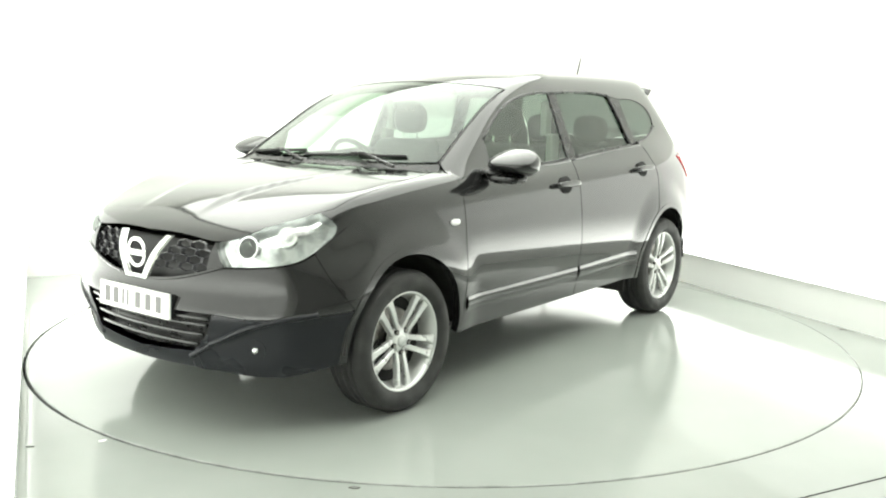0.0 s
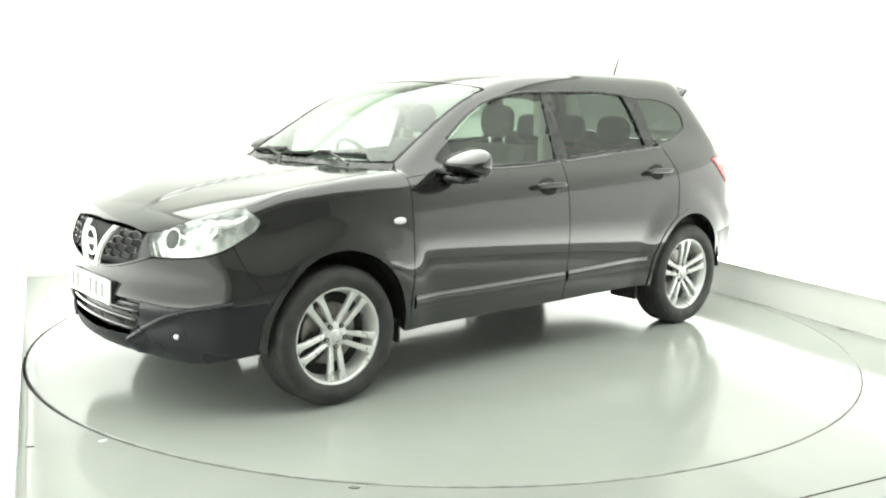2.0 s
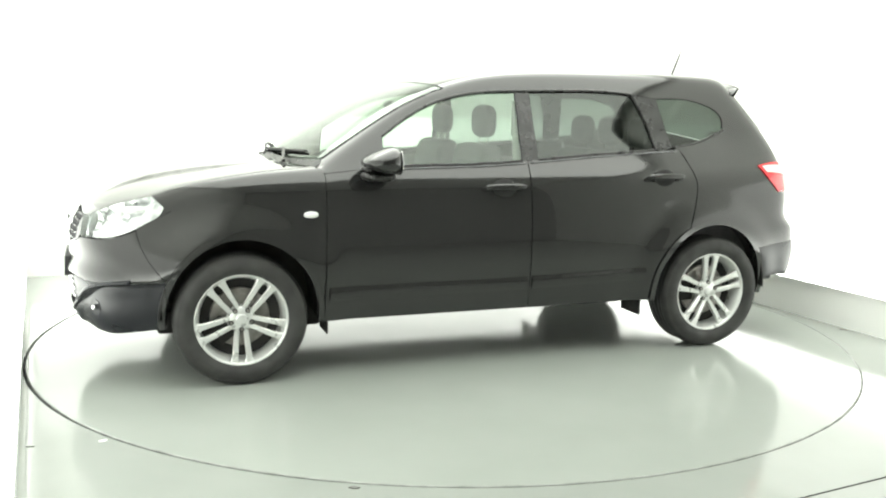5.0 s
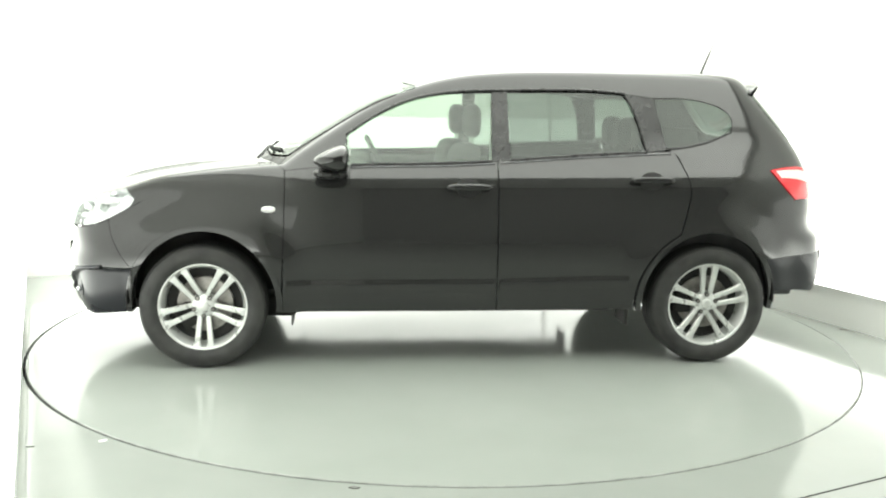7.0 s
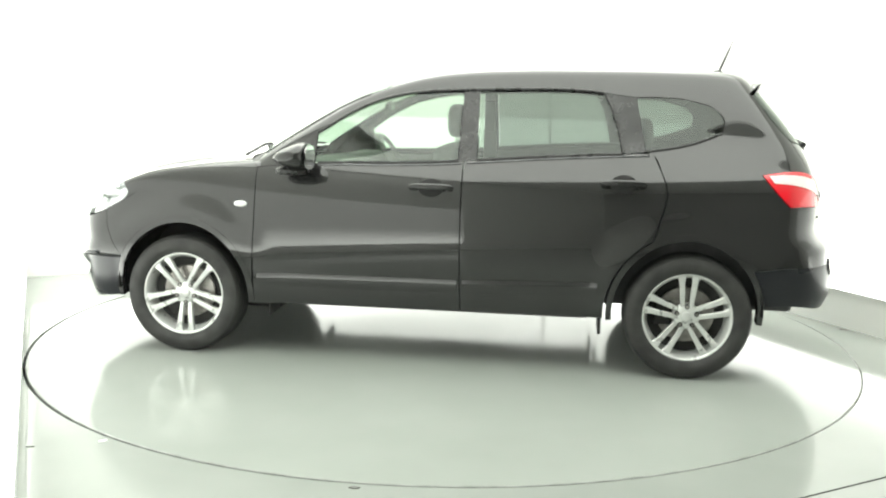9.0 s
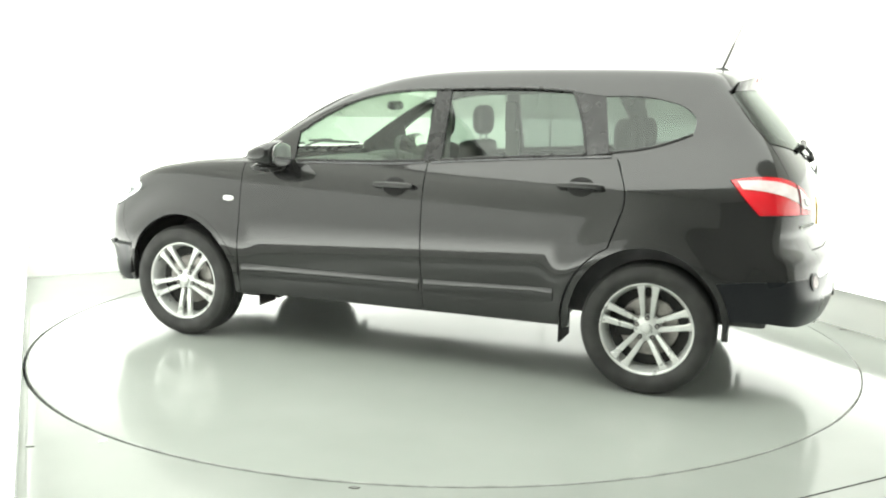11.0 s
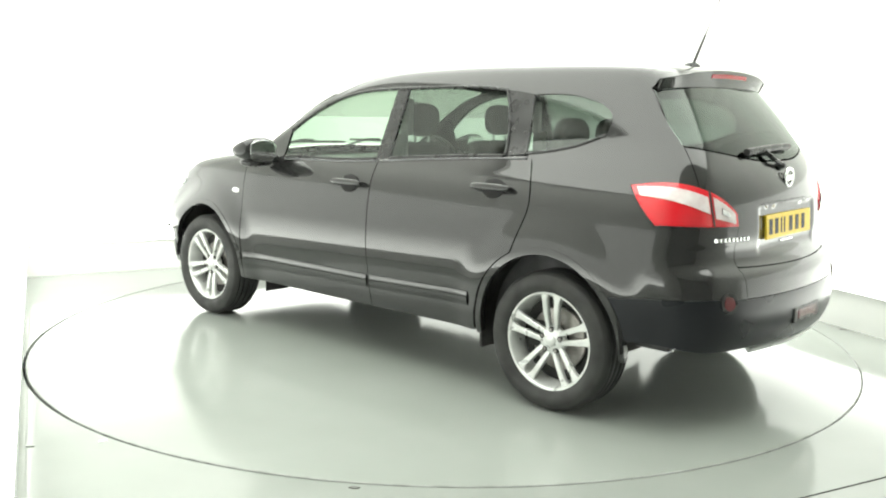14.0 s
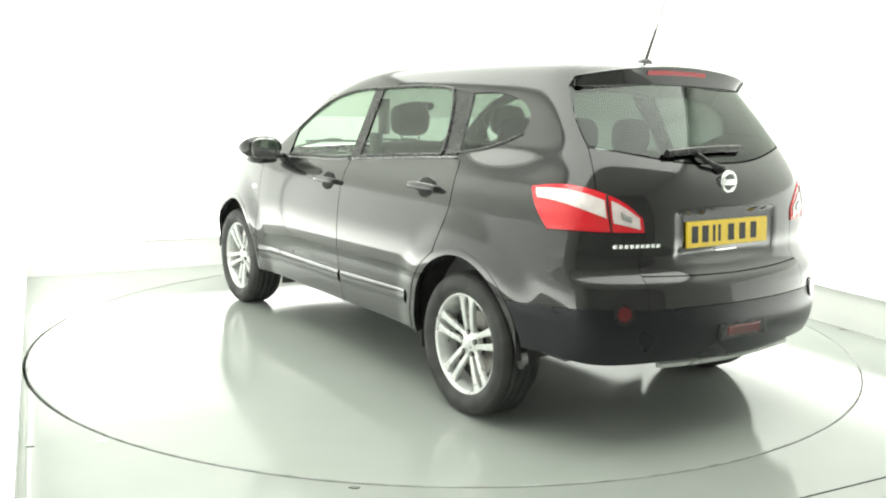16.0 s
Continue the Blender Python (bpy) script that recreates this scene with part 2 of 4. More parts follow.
def flakes(m):
    b = m.node_tree.nodes["Principled BSDF"]
    tc = node(m, "ShaderNodeTexCoord")
    n1 = node(m, "ShaderNodeTexNoise", Scale=900.0, Detail=1.0)
    link(m, tc.outputs["Object"], n1.inputs["Vector"])
    rr = node(m, "ShaderNodeMapRange", From_Min=0.3, From_Max=0.7, To_Min=0.008, To_Max=0.022)
    link(m, n1.outputs["Fac"], rr.inputs["Value"])
    cc = node(m, "ShaderNodeCombineColor")
    for k in ("Red", "Green", "Blue"):
        link(m, rr.outputs["Result"], cc.inputs[k])
    link(m, cc.outputs["Color"], b.inputs["Base Color"])
    n2 = node(m, "ShaderNodeTexNoise", Scale=3.0, Detail=5.0)
    link(m, tc.outputs["Object"], n2.inputs["Vector"])
    r2 = node(m, "ShaderNodeMapRange", From_Min=0.35, From_Max=0.7, To_Min=0.015, To_Max=0.06)
    link(m, n2.outputs["Fac"], r2.inputs["Value"])
    link(m, r2.outputs["Result"], b.inputs["Coat Roughness"])


flakes(PAINT)
PLASTIC = vary(principled("black_bumper_plastic", (0.02, 0.02, 0.022), 0.35, 0, Specular_IOR_Level=0.35), (0.009, 0.010, 0.013), (0.012, 0.013, 0.016), 3, (0.26, 0.32), 0.05, 500)
TRIM = vary(principled("black_trim", (0.012, 0.012, 0.012), 0.3), (0.01, 0.01, 0.01), (0.02, 0.02, 0.02), 12, (0.2, 0.4))
RUBBER = vary(principled("tyre_rubber", (0.025, 0.025, 0.025), 0.6), (0.019, 0.019, 0.019), (0.034, 0.034, 0.032), 8, (0.55, 0.8), 0.3, 300)
ALLOY = vary(principled("silver_alloy", (0.72, 0.73, 0.72), 0.28, 0.45), (0.58, 0.59, 0.58), (0.67, 0.68, 0.66), 14, (0.26, 0.38))
CHROME = principled("chrome", (0.82, 0.83, 0.82), 0.08, 1.0)
DISC_IRON = vary(principled("brake_iron", (0.3, 0.29, 0.28), 0.4, 0.9), (0.2, 0.19, 0.18), (0.4, 0.38, 0.36), 20, (0.3, 0.5))
UNDER = vary(principled("underbody_black", (0.015, 0.015, 0.015), 0.8), (0.01, 0.01, 0.01), (0.03, 0.028, 0.026), 5, (0.6, 0.9))
GLASS_CLEAR = glass("green_tinted_glass", (0.60, 0.70, 0.61), 1.05)
GLASS_DARK = glass("smoked_glass", (0.27, 0.315, 0.285), 0.85)
GLASS_REAR = glass("rear_smoked_glass", (0.17, 0.20, 0.18), 0.8)
GLASS_LAMP = glass("lamp_cover", (0.93, 0.95, 0.94), 0.6)
RED_LENS = principled("red_lens", (0.66, 0.008, 0.018), 0.12, 0, Coat_Weight=1.0, Coat_Roughness=0.03)
RED_DEEP = principled("deep_red_lens", (0.42, 0.006, 0.014), 0.15, 0, Coat_Weight=0.5, Coat_Roughness=0.05)
RED_DARK = principled("dark_red_lens", (0.10, 0.005, 0.009), 0.2, 0, Coat_Weight=0.6, Coat_Roughness=0.05)
PINK_LENS = vary(principled("pinkish_clear_lens", (0.7, 0.6, 0.6), 0.12, 0, Coat_Weight=1.0), (0.60, 0.47, 0.48), (0.80, 0.75, 0.74), 16, (0.1, 0.25))
CLEAR_LENS = vary(principled("white_lens", (0.75, 0.76, 0.76), 0.15, 0, Coat_Weight=1.0), (0.62, 0.62, 0.62), (0.85, 0.85, 0.85), 45, (0.1, 0.25))
LAMP_SILVER = vary(principled("lamp_reflector", (0.7, 0.71, 0.72), 0.2, 0.85), (0.50, 0.51, 0.52), (0.90, 0.91, 0.91), 20, (0.10, 0.25))
PLATE_Y = vary(principled("yellow_plate", (0.86, 0.60, 0.03), 0.35), (0.84, 0.57, 0.025), (0.88, 0.63, 0.04), 25, (0.28, 0.4))
PLATE_W = principled("white_plate", (0.82, 0.82, 0.78), 0.35)
# black ink lightened to grey: the glare on the front plate is in its colour
INK_WASHED = principled("glare_washed_ink", (0.14, 0.14, 0.135), 0.5)
INK = principled("plate_ink", (0.012, 0.012, 0.012), 0.5)
CLOTH = vary(principled("dark_seat_cloth", (0.04, 0.04, 0.042), 0.9), (0.03, 0.03, 0.032), (0.06, 0.06, 0.062), 30, (0.8, 0.95), 0.5, 400)
GRILLE = vary(principled("grille_gloss_black", (0.05, 0.05, 0.055), 0.2, 0, Coat_Weight=1.0), (0.04, 0.04, 0.045), (0.08, 0.08, 0.085), 20, (0.12, 0.25))
DASH = vary(principled("dashboard_plastic", (0.05, 0.05, 0.05), 0.6), (0.04, 0.04, 0.042), (0.07, 0.07, 0.07), 10, (0.5, 0.7), 0.3, 400)
GREYCLOTH = vary(principled("pale_pillar_lining", (0.42, 0.42, 0.4), 0.85), (0.38, 0.38, 0.36), (0.46, 0.46, 0.44), 8, (0.8, 0.9))


# ---- the car: one smooth body surface on which every panel lies ----
def spline(*knots):
    """Natural cubic through (a, b) knots, straight beyond its ends; works on arrays."""
    k = sorted(knots)
    xs, ys = np.array([a for a, _ in k]), np.array([b for _, b in k])
    n, h = len(xs), np.diff(xs)
    A, r = np.eye(n), np.zeros(n)
    for i in range(1, n - 1):
        A[i, i - 1:i + 2] = h[i - 1], 2 * (h[i - 1] + h[i]), h[i]
        r[i] = 6 * ((ys[i + 1] - ys[i]) / h[i] - (ys[i] - ys[i - 1]) / h[i - 1])
    M = np.linalg.solve(A, r)

    def at(x):
        x = np.asarray(x, float)
        q = np.clip(x, xs[0], xs[-1])
        i = np.clip(np.searchsorted(xs, q) - 1, 0, n - 2)
        a, b = (xs[i + 1] - q) / h[i], (q - xs[i]) / h[i]
        y = a * ys[i] + b * ys[i + 1] + ((a ** 3 - a) * M[i] + (b ** 3 - b) * M[i + 1]) * h[i] ** 2 / 6
        lo = (ys[1] - ys[0]) / h[0] - h[0] * M[1] / 6
        hi = (ys[-1] - ys[-2]) / h[-1] + h[-1] * M[-2] / 6
        return y + np.minimum(x - xs[0], 0) * lo + np.maximum(x - xs[-1], 0) * hi
    return at


def step(a, b, x):
    t = np.clip((x - a) / (b - a), 0, 1)
    return t * t * t * (t * (6 * t - 15) + 10)


def lse(a, b, k):
    return np.maximum(a, b) + k * np.log1p(np.exp(-np.abs(a - b) / k))


WIDTH = spline((0.20, 0.80), (0.30, 0.838), (0.36, 0.853), (0.42, 0.862), (0.47, 0.867), (0.53, 0.877), (0.60, 0.8855), (0.66, 0.8875), (0.72, 0.8865),
               (0.80, 0.8815), (0.90, 0.870), (0.98, 0.854), (1.04, 0.832), (1.10, 0.798), (1.18, 0.762), (1.30, 0.712), (1.42, 0.662), (1.50, 0.628), (1.60, 0.58), (1.75, 0.49))
NOSE = spline((0.18, 2.08), (0.25, 2.15), (0.33, 2.185), (0.45, 2.197), (0.53, 2.210), (0.60, 2.190), (0.66, 2.185), (0.75, 2.178), (0.83, 2.150), (0.95, 2.08))
TAIL = spline((0.24, -2.10), (0.34, -2.20), (0.42, -2.245), (0.50, -2.26), (0.58, -2.252), (0.66, -2.238), (0.705, -2.222), (0.745, -2.184), (0.84, -2.165), (0.95, -2.16),
              (1.08, -2.13), (1.18, -2.075), (1.30, -1.985), (1.43, -1.875), (1.54, -1.78), (1.65, -1.70))
HOOD = spline((0.7, 1.13), (1.05, 1.102), (1.31, 1.076), (1.50, 1.047), (1.68, 1.016), (1.83, 0.982), (1.98, 0.932), (2.08, 0.880), (2.14, 0.832), (2.3, 0.64))
ROOF = spline((1.40, 0.89), (1.12, 1.104), (0.97, 1.202), (0.80, 1.305), (0.60, 1.420), (0.45, 1.490), (0.30, 1.542), (0.15, 1.582), (0.0, 1.607),
              (-0.38, 1.632), (-0.9, 1.638), (-1.4, 1.632), (-1.7, 1.614), (-1.9, 1.590))


def side_width(x, z):
    w = WIDTH(z)
    up = step(0.55, 0.92, z)
    f = np.maximum(x - 0.75, 0)
    w = w - up * 0.105 * f * f - (1 - up) * 0.055 * np.maximum(x - 1.1, 0) ** 2
    g = step(1.05, 1.3, z)
    w = w - (1 - g) * 0.11 * np.maximum(-1.15 - x, 0) ** 2 - g * 0.020 * np.maximum(-x, 0) ** 2
    # rounded flares over the wheels
    for cx in (1.36, -1.38):
        r = np.sqrt((x - cx) ** 2 + ((z - 0.345) * 0.96) ** 2)
        w = w + 0.022 * (1 - step(0.38, 0.60, r))
    return w


def body(p):
    x, y, z = p[:, 0], np.abs(p[:, 1]), p[:, 2]
    side = y - side_width(x, z)
    front = x - (NOSE(z) - 0.25 * y ** 2 - 0.17 * y ** 4)
    dent = (0.030 - 0.22 * y ** 2 - 0.10 * y ** 4) * (1 - step(0.29, 0.35, y)) * step(0.755, 0.815, z) * (1 - step(0.972, 1.0, z))
    rear = TAIL(z) + dent + 0.22 * y ** 2 + 0.10 * y ** 4 - x
    ridge = 0.20 + 0.17 * (1 - step(1.1, 2.1, x))
    bulge = 0.016 * (1 - step(ridge - 0.03, ridge + 0.045, y)) * (1 - step(1.75, 2.1, x)) * (0.15 + 0.85 * step(1.10, 1.62, x))
    hood = z - (HOOD(x) - (0.035 + 0.10 * step(1.5, 2.0, x)) * y ** 2 + bulge)
    roof = (z - (ROOF(x + 0.22 * y ** 2) - 0.075 * y ** 2)) * 0.9
    # the lower bumper sits back below a rising edge
    edge = 0.41 + 0.14 * step(0.34, 0.85, y)
    tuck = 0.018 * step(0.0, 0.035, edge - z) * step(0.36, 0.46, y) * step(1.70, 1.80, x)
    f = lse(side, front, 0.06) + tuck
    f = lse(f, rear, 0.05)
    return lse(f, np.minimum(hood, roof), 0.022)


def slope(p):
    h, g = 1e-4, np.zeros_like(p)
    for i in range(3):
        d = np.zeros(3)
        d[i] = h
        g[:, i] = (body(p + d) - body(p - d)) / (2 * h)
    return g


def settle(p, n=14):
    """Move points onto the body along its slope."""
    p = np.array(p, float)
    for _ in range(n):
        g = slope(p)
        p = p - g * (body(p) / np.maximum((g * g).sum(1), 1e-3))[:, None]
    return p


def curve(points, mode, n=40, straight=False):
    """A line on the body through points. mode: y for (x, z) of the side, z for (x, y) of the top, f and r for (y, z) of front and rear, n for near (x, y, z)."""
    q = np.array(points, float)
    d = np.concatenate([[0], np.cumsum(np.linalg.norm(np.diff(q, axis=0), axis=1))])
    s = np.linspace(0, d[-1], n)
    if len(q) > 2 and not straight:
        q = np.stack([spline(*zip(d, q[:, i]))(s) for i in range(q.shape[1])], 1)
    else:
        q = np.stack([np.interp(s, d, q[:, i]) for i in range(q.shape[1])], 1)
    if mode == "n":
        return settle(q)
    axis = {"y": 1, "z": 2, "f": 0, "r": 0}[mode]
    lo, hi = {"y": (0.25, 1.1), "z": (0.55, 1.9), "f": (1.0, 2.6), "r": (-1.2, -2.7)}[mode]
    p = np.insert(q, axis, 0.0, axis=1)
    a, b = np.full(n, lo), np.full(n, hi)
    for _ in range(42):
        m = (a + b) / 2
        p[:, axis] = m
        out = body(p) > 0
        a, b = np.where(out, a, m), np.where(out, m, b)
    return p


def flip(c):
    return c * np.array([1.0, -1.0, 1.0])


def across(c):
    """A half line that ends on the middle plane, carried on to the other side."""
    return np.concatenate([c, flip(c)[::-1][1:]])


def cut(c, t0, t1):
    """A stretch of a line, by shares of its length."""
    d = np.concatenate([[0], np.cumsum(np.linalg.norm(np.diff(c, axis=0), axis=1))])
    s = np.linspace(t0 * d[-1], t1 * d[-1], 40)
    return np.stack([np.interp(s, d, c[:, i]) for i in range(3)], 1)


def even(c, s):
    d = np.concatenate([[0], np.cumsum(np.linalg.norm(np.diff(c, axis=0), axis=1))])
    return np.stack([np.interp(s * d[-1], d, c[:, i]) for i in range(3)], 1)


def patch(loop, nu, nv):
    """A net between four lines that follow one another round."""
    c = [np.array(k) for k in loop]
    if min(np.linalg.norm(c[0][0] - c[1][i]) for i in (0, -1)) < min(np.linalg.norm(c[0][-1] - c[1][i]) for i in (0, -1)):
        c[0] = c[0][::-1]
    for i in range(1, 4):
        if np.linalg.norm(c[i][-1] - c[i - 1][-1]) < np.linalg.norm(c[i][0] - c[i - 1][-1]):
            c[i] = c[i][::-1]
    u, v = np.linspace(0, 1, nu), np.linspace(0, 1, nv)
    B, R, T2, L = even(c[0], u), even(c[1], v), even(c[2][::-1], u), even(c[3][::-1], v)
    P00, P10, P01, P11 = (B[0] + L[0]) / 2, (B[-1] + R[0]) / 2, (T2[0] + L[-1]) / 2, (T2[-1] + R[-1]) / 2
    uu, vv = u[:, None, None], v[None, :, None]
    net = (1 - vv) * B[:, None] + vv * T2[:, None] + (1 - uu) * L[None] + uu * R[None]
    net = net - ((1 - uu) * (1 - vv) * P00 + uu * (1 - vv) * P10 + (1 - uu) * vv * P01 + uu * vv * P11)
    return net


def panel(name, loop, nu, nv, material, parent, gap=0.0, raise_by=0.0, deep=0.014, label="", mirror=False, keep=False, crown=0.0):
    """A sheet of the body between four lines, with its edges turned in. gap: how far it stops short of them."""
    net = patch(loop, nu, nv)
    if gap:
        lu = np.linalg.norm(net[-1, nv // 2] - net[0, nv // 2])
        lv = np.linalg.norm(net[nu // 2, -1] - net[nu // 2, 0])
        gu, gv = min(gap / max(lu, 0.01), 0.2), min(gap / max(lv, 0.01), 0.2)
        # re-spread the net a little inside its border
        s = np.linspace(gu, 1 - gu, nu) * (nu - 1)
        i = np.clip(s.astype(int), 0, nu - 2)
        k = (s - i)[:, None, None]
        net = net[i] * (1 - k) + net[i + 1] * k
        s = np.linspace(gv, 1 - gv, nv) * (nv - 1)
        i = np.clip(s.astype(int), 0, nv - 2)
        k = (s - i)[None, :, None]
        net = net[:, i] * (1 - k) + net[:, i + 1] * k
    flat = net.reshape(-1, 3)
    if not keep:
        flat = settle(flat, 8)
    g = slope(flat)
    nrm = g / np.maximum(np.linalg.norm(g, axis=1), 1e-6)[:, None]
    flat = flat + nrm * raise_by
    if crown:
        v = np.tile(np.linspace(-1, 1, nv), nu)
        flat = flat + nrm * (crown * (1 - v ** 2))[:, None]
    if keep or crown:
        # its own bend, not that of the body below
        grid = flat.reshape(nu, nv, 3)
        own = np.cross(np.gradient(grid, axis=0), np.gradient(grid, axis=1)).reshape(-1, 3)
        own = own / np.maximum(np.linalg.norm(own, axis=1), 1e-9)[:, None]
        nrm = own if (own * nrm).sum() > 0 else -own
    idx = np.arange(nu * nv).reshape(nu, nv)
    faces = [(idx[i, j], idx[i + 1, j], idx[i + 1, j + 1], idx[i, j + 1]) for i in range(nu - 1) for j in range(nv - 1)]
    q = np.array(faces)
    way = np.cross(flat[q[:, 2]] - flat[q[:, 0]], flat[q[:, 3]] - flat[q[:, 1]])
    if (way * nrm[q[:, 0]]).sum() < 0:
        faces = [f[::-1] for f in faces]
    verts, normals = [flat], [nrm]
    ring = list(idx[:, 0]) + list(idx[-1, 1:]) + list(idx[-2::-1, -1]) + list(idx[0, -2:0:-1])
    n0, m = len(flat), len(ring)
    if deep:
        top, low = flat[ring], flat[ring] - nrm[ring] * deep
        out = np.roll(top, -1, 0) - np.roll(top, 1, 0)
        wall = np.cross(out, nrm[ring])
        if np.dot((wall * (top - flat.mean(0))).sum(1), np.ones(m)) < 0:
            wall = -wall
        wall = wall / np.maximum(np.linalg.norm(wall, axis=1), 1e-6)[:, None]
        verts += [top, low]
        normals += [wall, wall]
        for k in range(m):
            j = (k + 1) % m
            faces.append((n0 + k, n0 + j, n0 + m + j, n0 + m + k))
    verts, normals = np.concatenate(verts), np.concatenate(normals)
    made = []
    for s in ((1, -1) if mirror else (1,)):
        S = np.array([1.0, s, 1.0])
        ob = mesh_object(name, verts * S, faces if s > 0 else [f[::-1] for f in faces], material, parent, label, True)
        ob.data.normals_split_custom_set_from_vertices([tuple(v) for v in normals * S])
        made.append(ob)
    return made


def lathe(profile, n, axis="y"):
    """A turned body round the y axis, from (radius, y) pairs."""
    bm = bmesh.new()
    rings = [[bm.verts.new((r * math.cos(2 * math.pi * k / n), y, r * math.sin(2 * math.pi * k / n))) for k in range(n)] for r, y in profile]
    for a, b in zip(rings, rings[1:]):
        for k in range(n):
            bm.faces.new((a[k], a[(k + 1) % n], b[(k + 1) % n], b[k]))
    return bm


def rod(a, b, r0, r1=None, n=12):
    a, b = Vector(a), Vector(b)
    bm = bmesh.new()
    bmesh.ops.create_cone(bm, cap_ends=True, segments=n, radius1=r0, radius2=r0 if r1 is None else r1, depth=(b - a).length)
    m = Matrix.Translation((a + b) / 2) @ (b - a).to_track_quat("Z", "Y").to_matrix().to_4x4()
    bmesh.ops.transform(bm, matrix=m, verts=bm.verts)
    return bm


def tube(points, r, n=8):
    """A bent round bar, swept along points."""
    pts = [Vector(p) for p in points]
    bm, rings, side = bmesh.new(), [], None
    for k, p in enumerate(pts):
        d = (pts[min(k + 1, len(pts) - 1)] - pts[max(k - 1, 0)]).normalized()
        side = (side - d * side.dot(d)).normalized() if side else d.orthogonal().normalized()
        up = d.cross(side)
        rings.append([bm.verts.new(p + side * (r * math.cos(2 * math.pi * i / n)) + up * (r * math.sin(2 * math.pi * i / n))) for i in range(n)])
    for a, b in zip(rings, rings[1:]):
        for i in range(n):
            bm.faces.new((a[i], a[(i + 1) % n], b[(i + 1) % n], b[i]))
    bm.faces.new(rings[0][::-1])
    bm.faces.new(rings[-1])
    return bm


def blob(center, radii, power=2.0, nu=28, nv=16):
    """A rounded solid; power above 2 makes it squarer."""
    bm = bmesh.new()
    bmesh.ops.create_uvsphere(bm, u_segments=nu, v_segments=nv, radius=1.0)
    for v in bm.verts:
        d = v.co.copy()
        k = sum(abs(c) ** power for c in d) ** (-1 / power)
        v.co = Vector([center[i] + d[i] * k * radii[i] for i in range(3)])
    return bm


# ---- the car: lines between its panels ----
def on_side(x, z):
    return curve([(x, z), (x + 1e-4, z)], "y", 2)[0]


def chain(*cs):
    out = [np.array(cs[0])]
    for c in cs[1:]:
        c = np.array(c)
        if np.linalg.norm(c[-1] - out[-1][-1]) < np.linalg.norm(c[0] - out[-1][-1]):
            c = c[::-1]
        out.append(c[1:] if np.linalg.norm(c[0] - out[-1][-1]) < 1e-3 else c)
    return np.concatenate(out)


def arc(cx, rx, rz, a0, a1):
    return curve([(cx + rx * math.cos(radians(a)), 0.345 + rz * math.sin(radians(a))) for a in np.linspace(a0, a1, 30)], "y", 60, True)


PT = spline((0.93, 0.695), (0.75, 0.668), (0.5, 0.635), (0.25, 0.61), (0.0, 0.595), (-0.5, 0.583), (-1.2, 0.562), (-1.72, 0.535))
DT = spline((0.62, 1.24), (0.5, 1.322), (0.35, 1.403), (0.2, 1.452), (0.05, 1.478), (-0.2, 1.493), (-0.58, 1.503), (-0.77, 1.501), (-0.93, 1.489))
BL = spline((0.94, 1.055), (0.62, 1.085), (0.1, 1.10), (-0.2, 1.117), (-0.6, 1.147), (-1.19, 1.18))


def rail(a, b):
    return curve([(x, float(PT(x))) for x in np.linspace(a, b, 9)], "z")


def head(a, b):
    return curve([(x, float(DT(x))) for x in np.linspace(a, b, 9)], "y")


def belt(a, b):
    return curve([(x, float(BL(x))) for x in np.linspace(a, b, 9)], "y")


RIDGE = [(2.155, 0.325, 0.330), (2.151, 0.371, 0.355), (2.119, 0.501, 0.429), (2.090, 0.584, 0.474), (2.054, 0.657, 0.505), (1.981, 0.753, 0.532), (1.887, 0.821, 0.543)]   # along the lower bumper corner


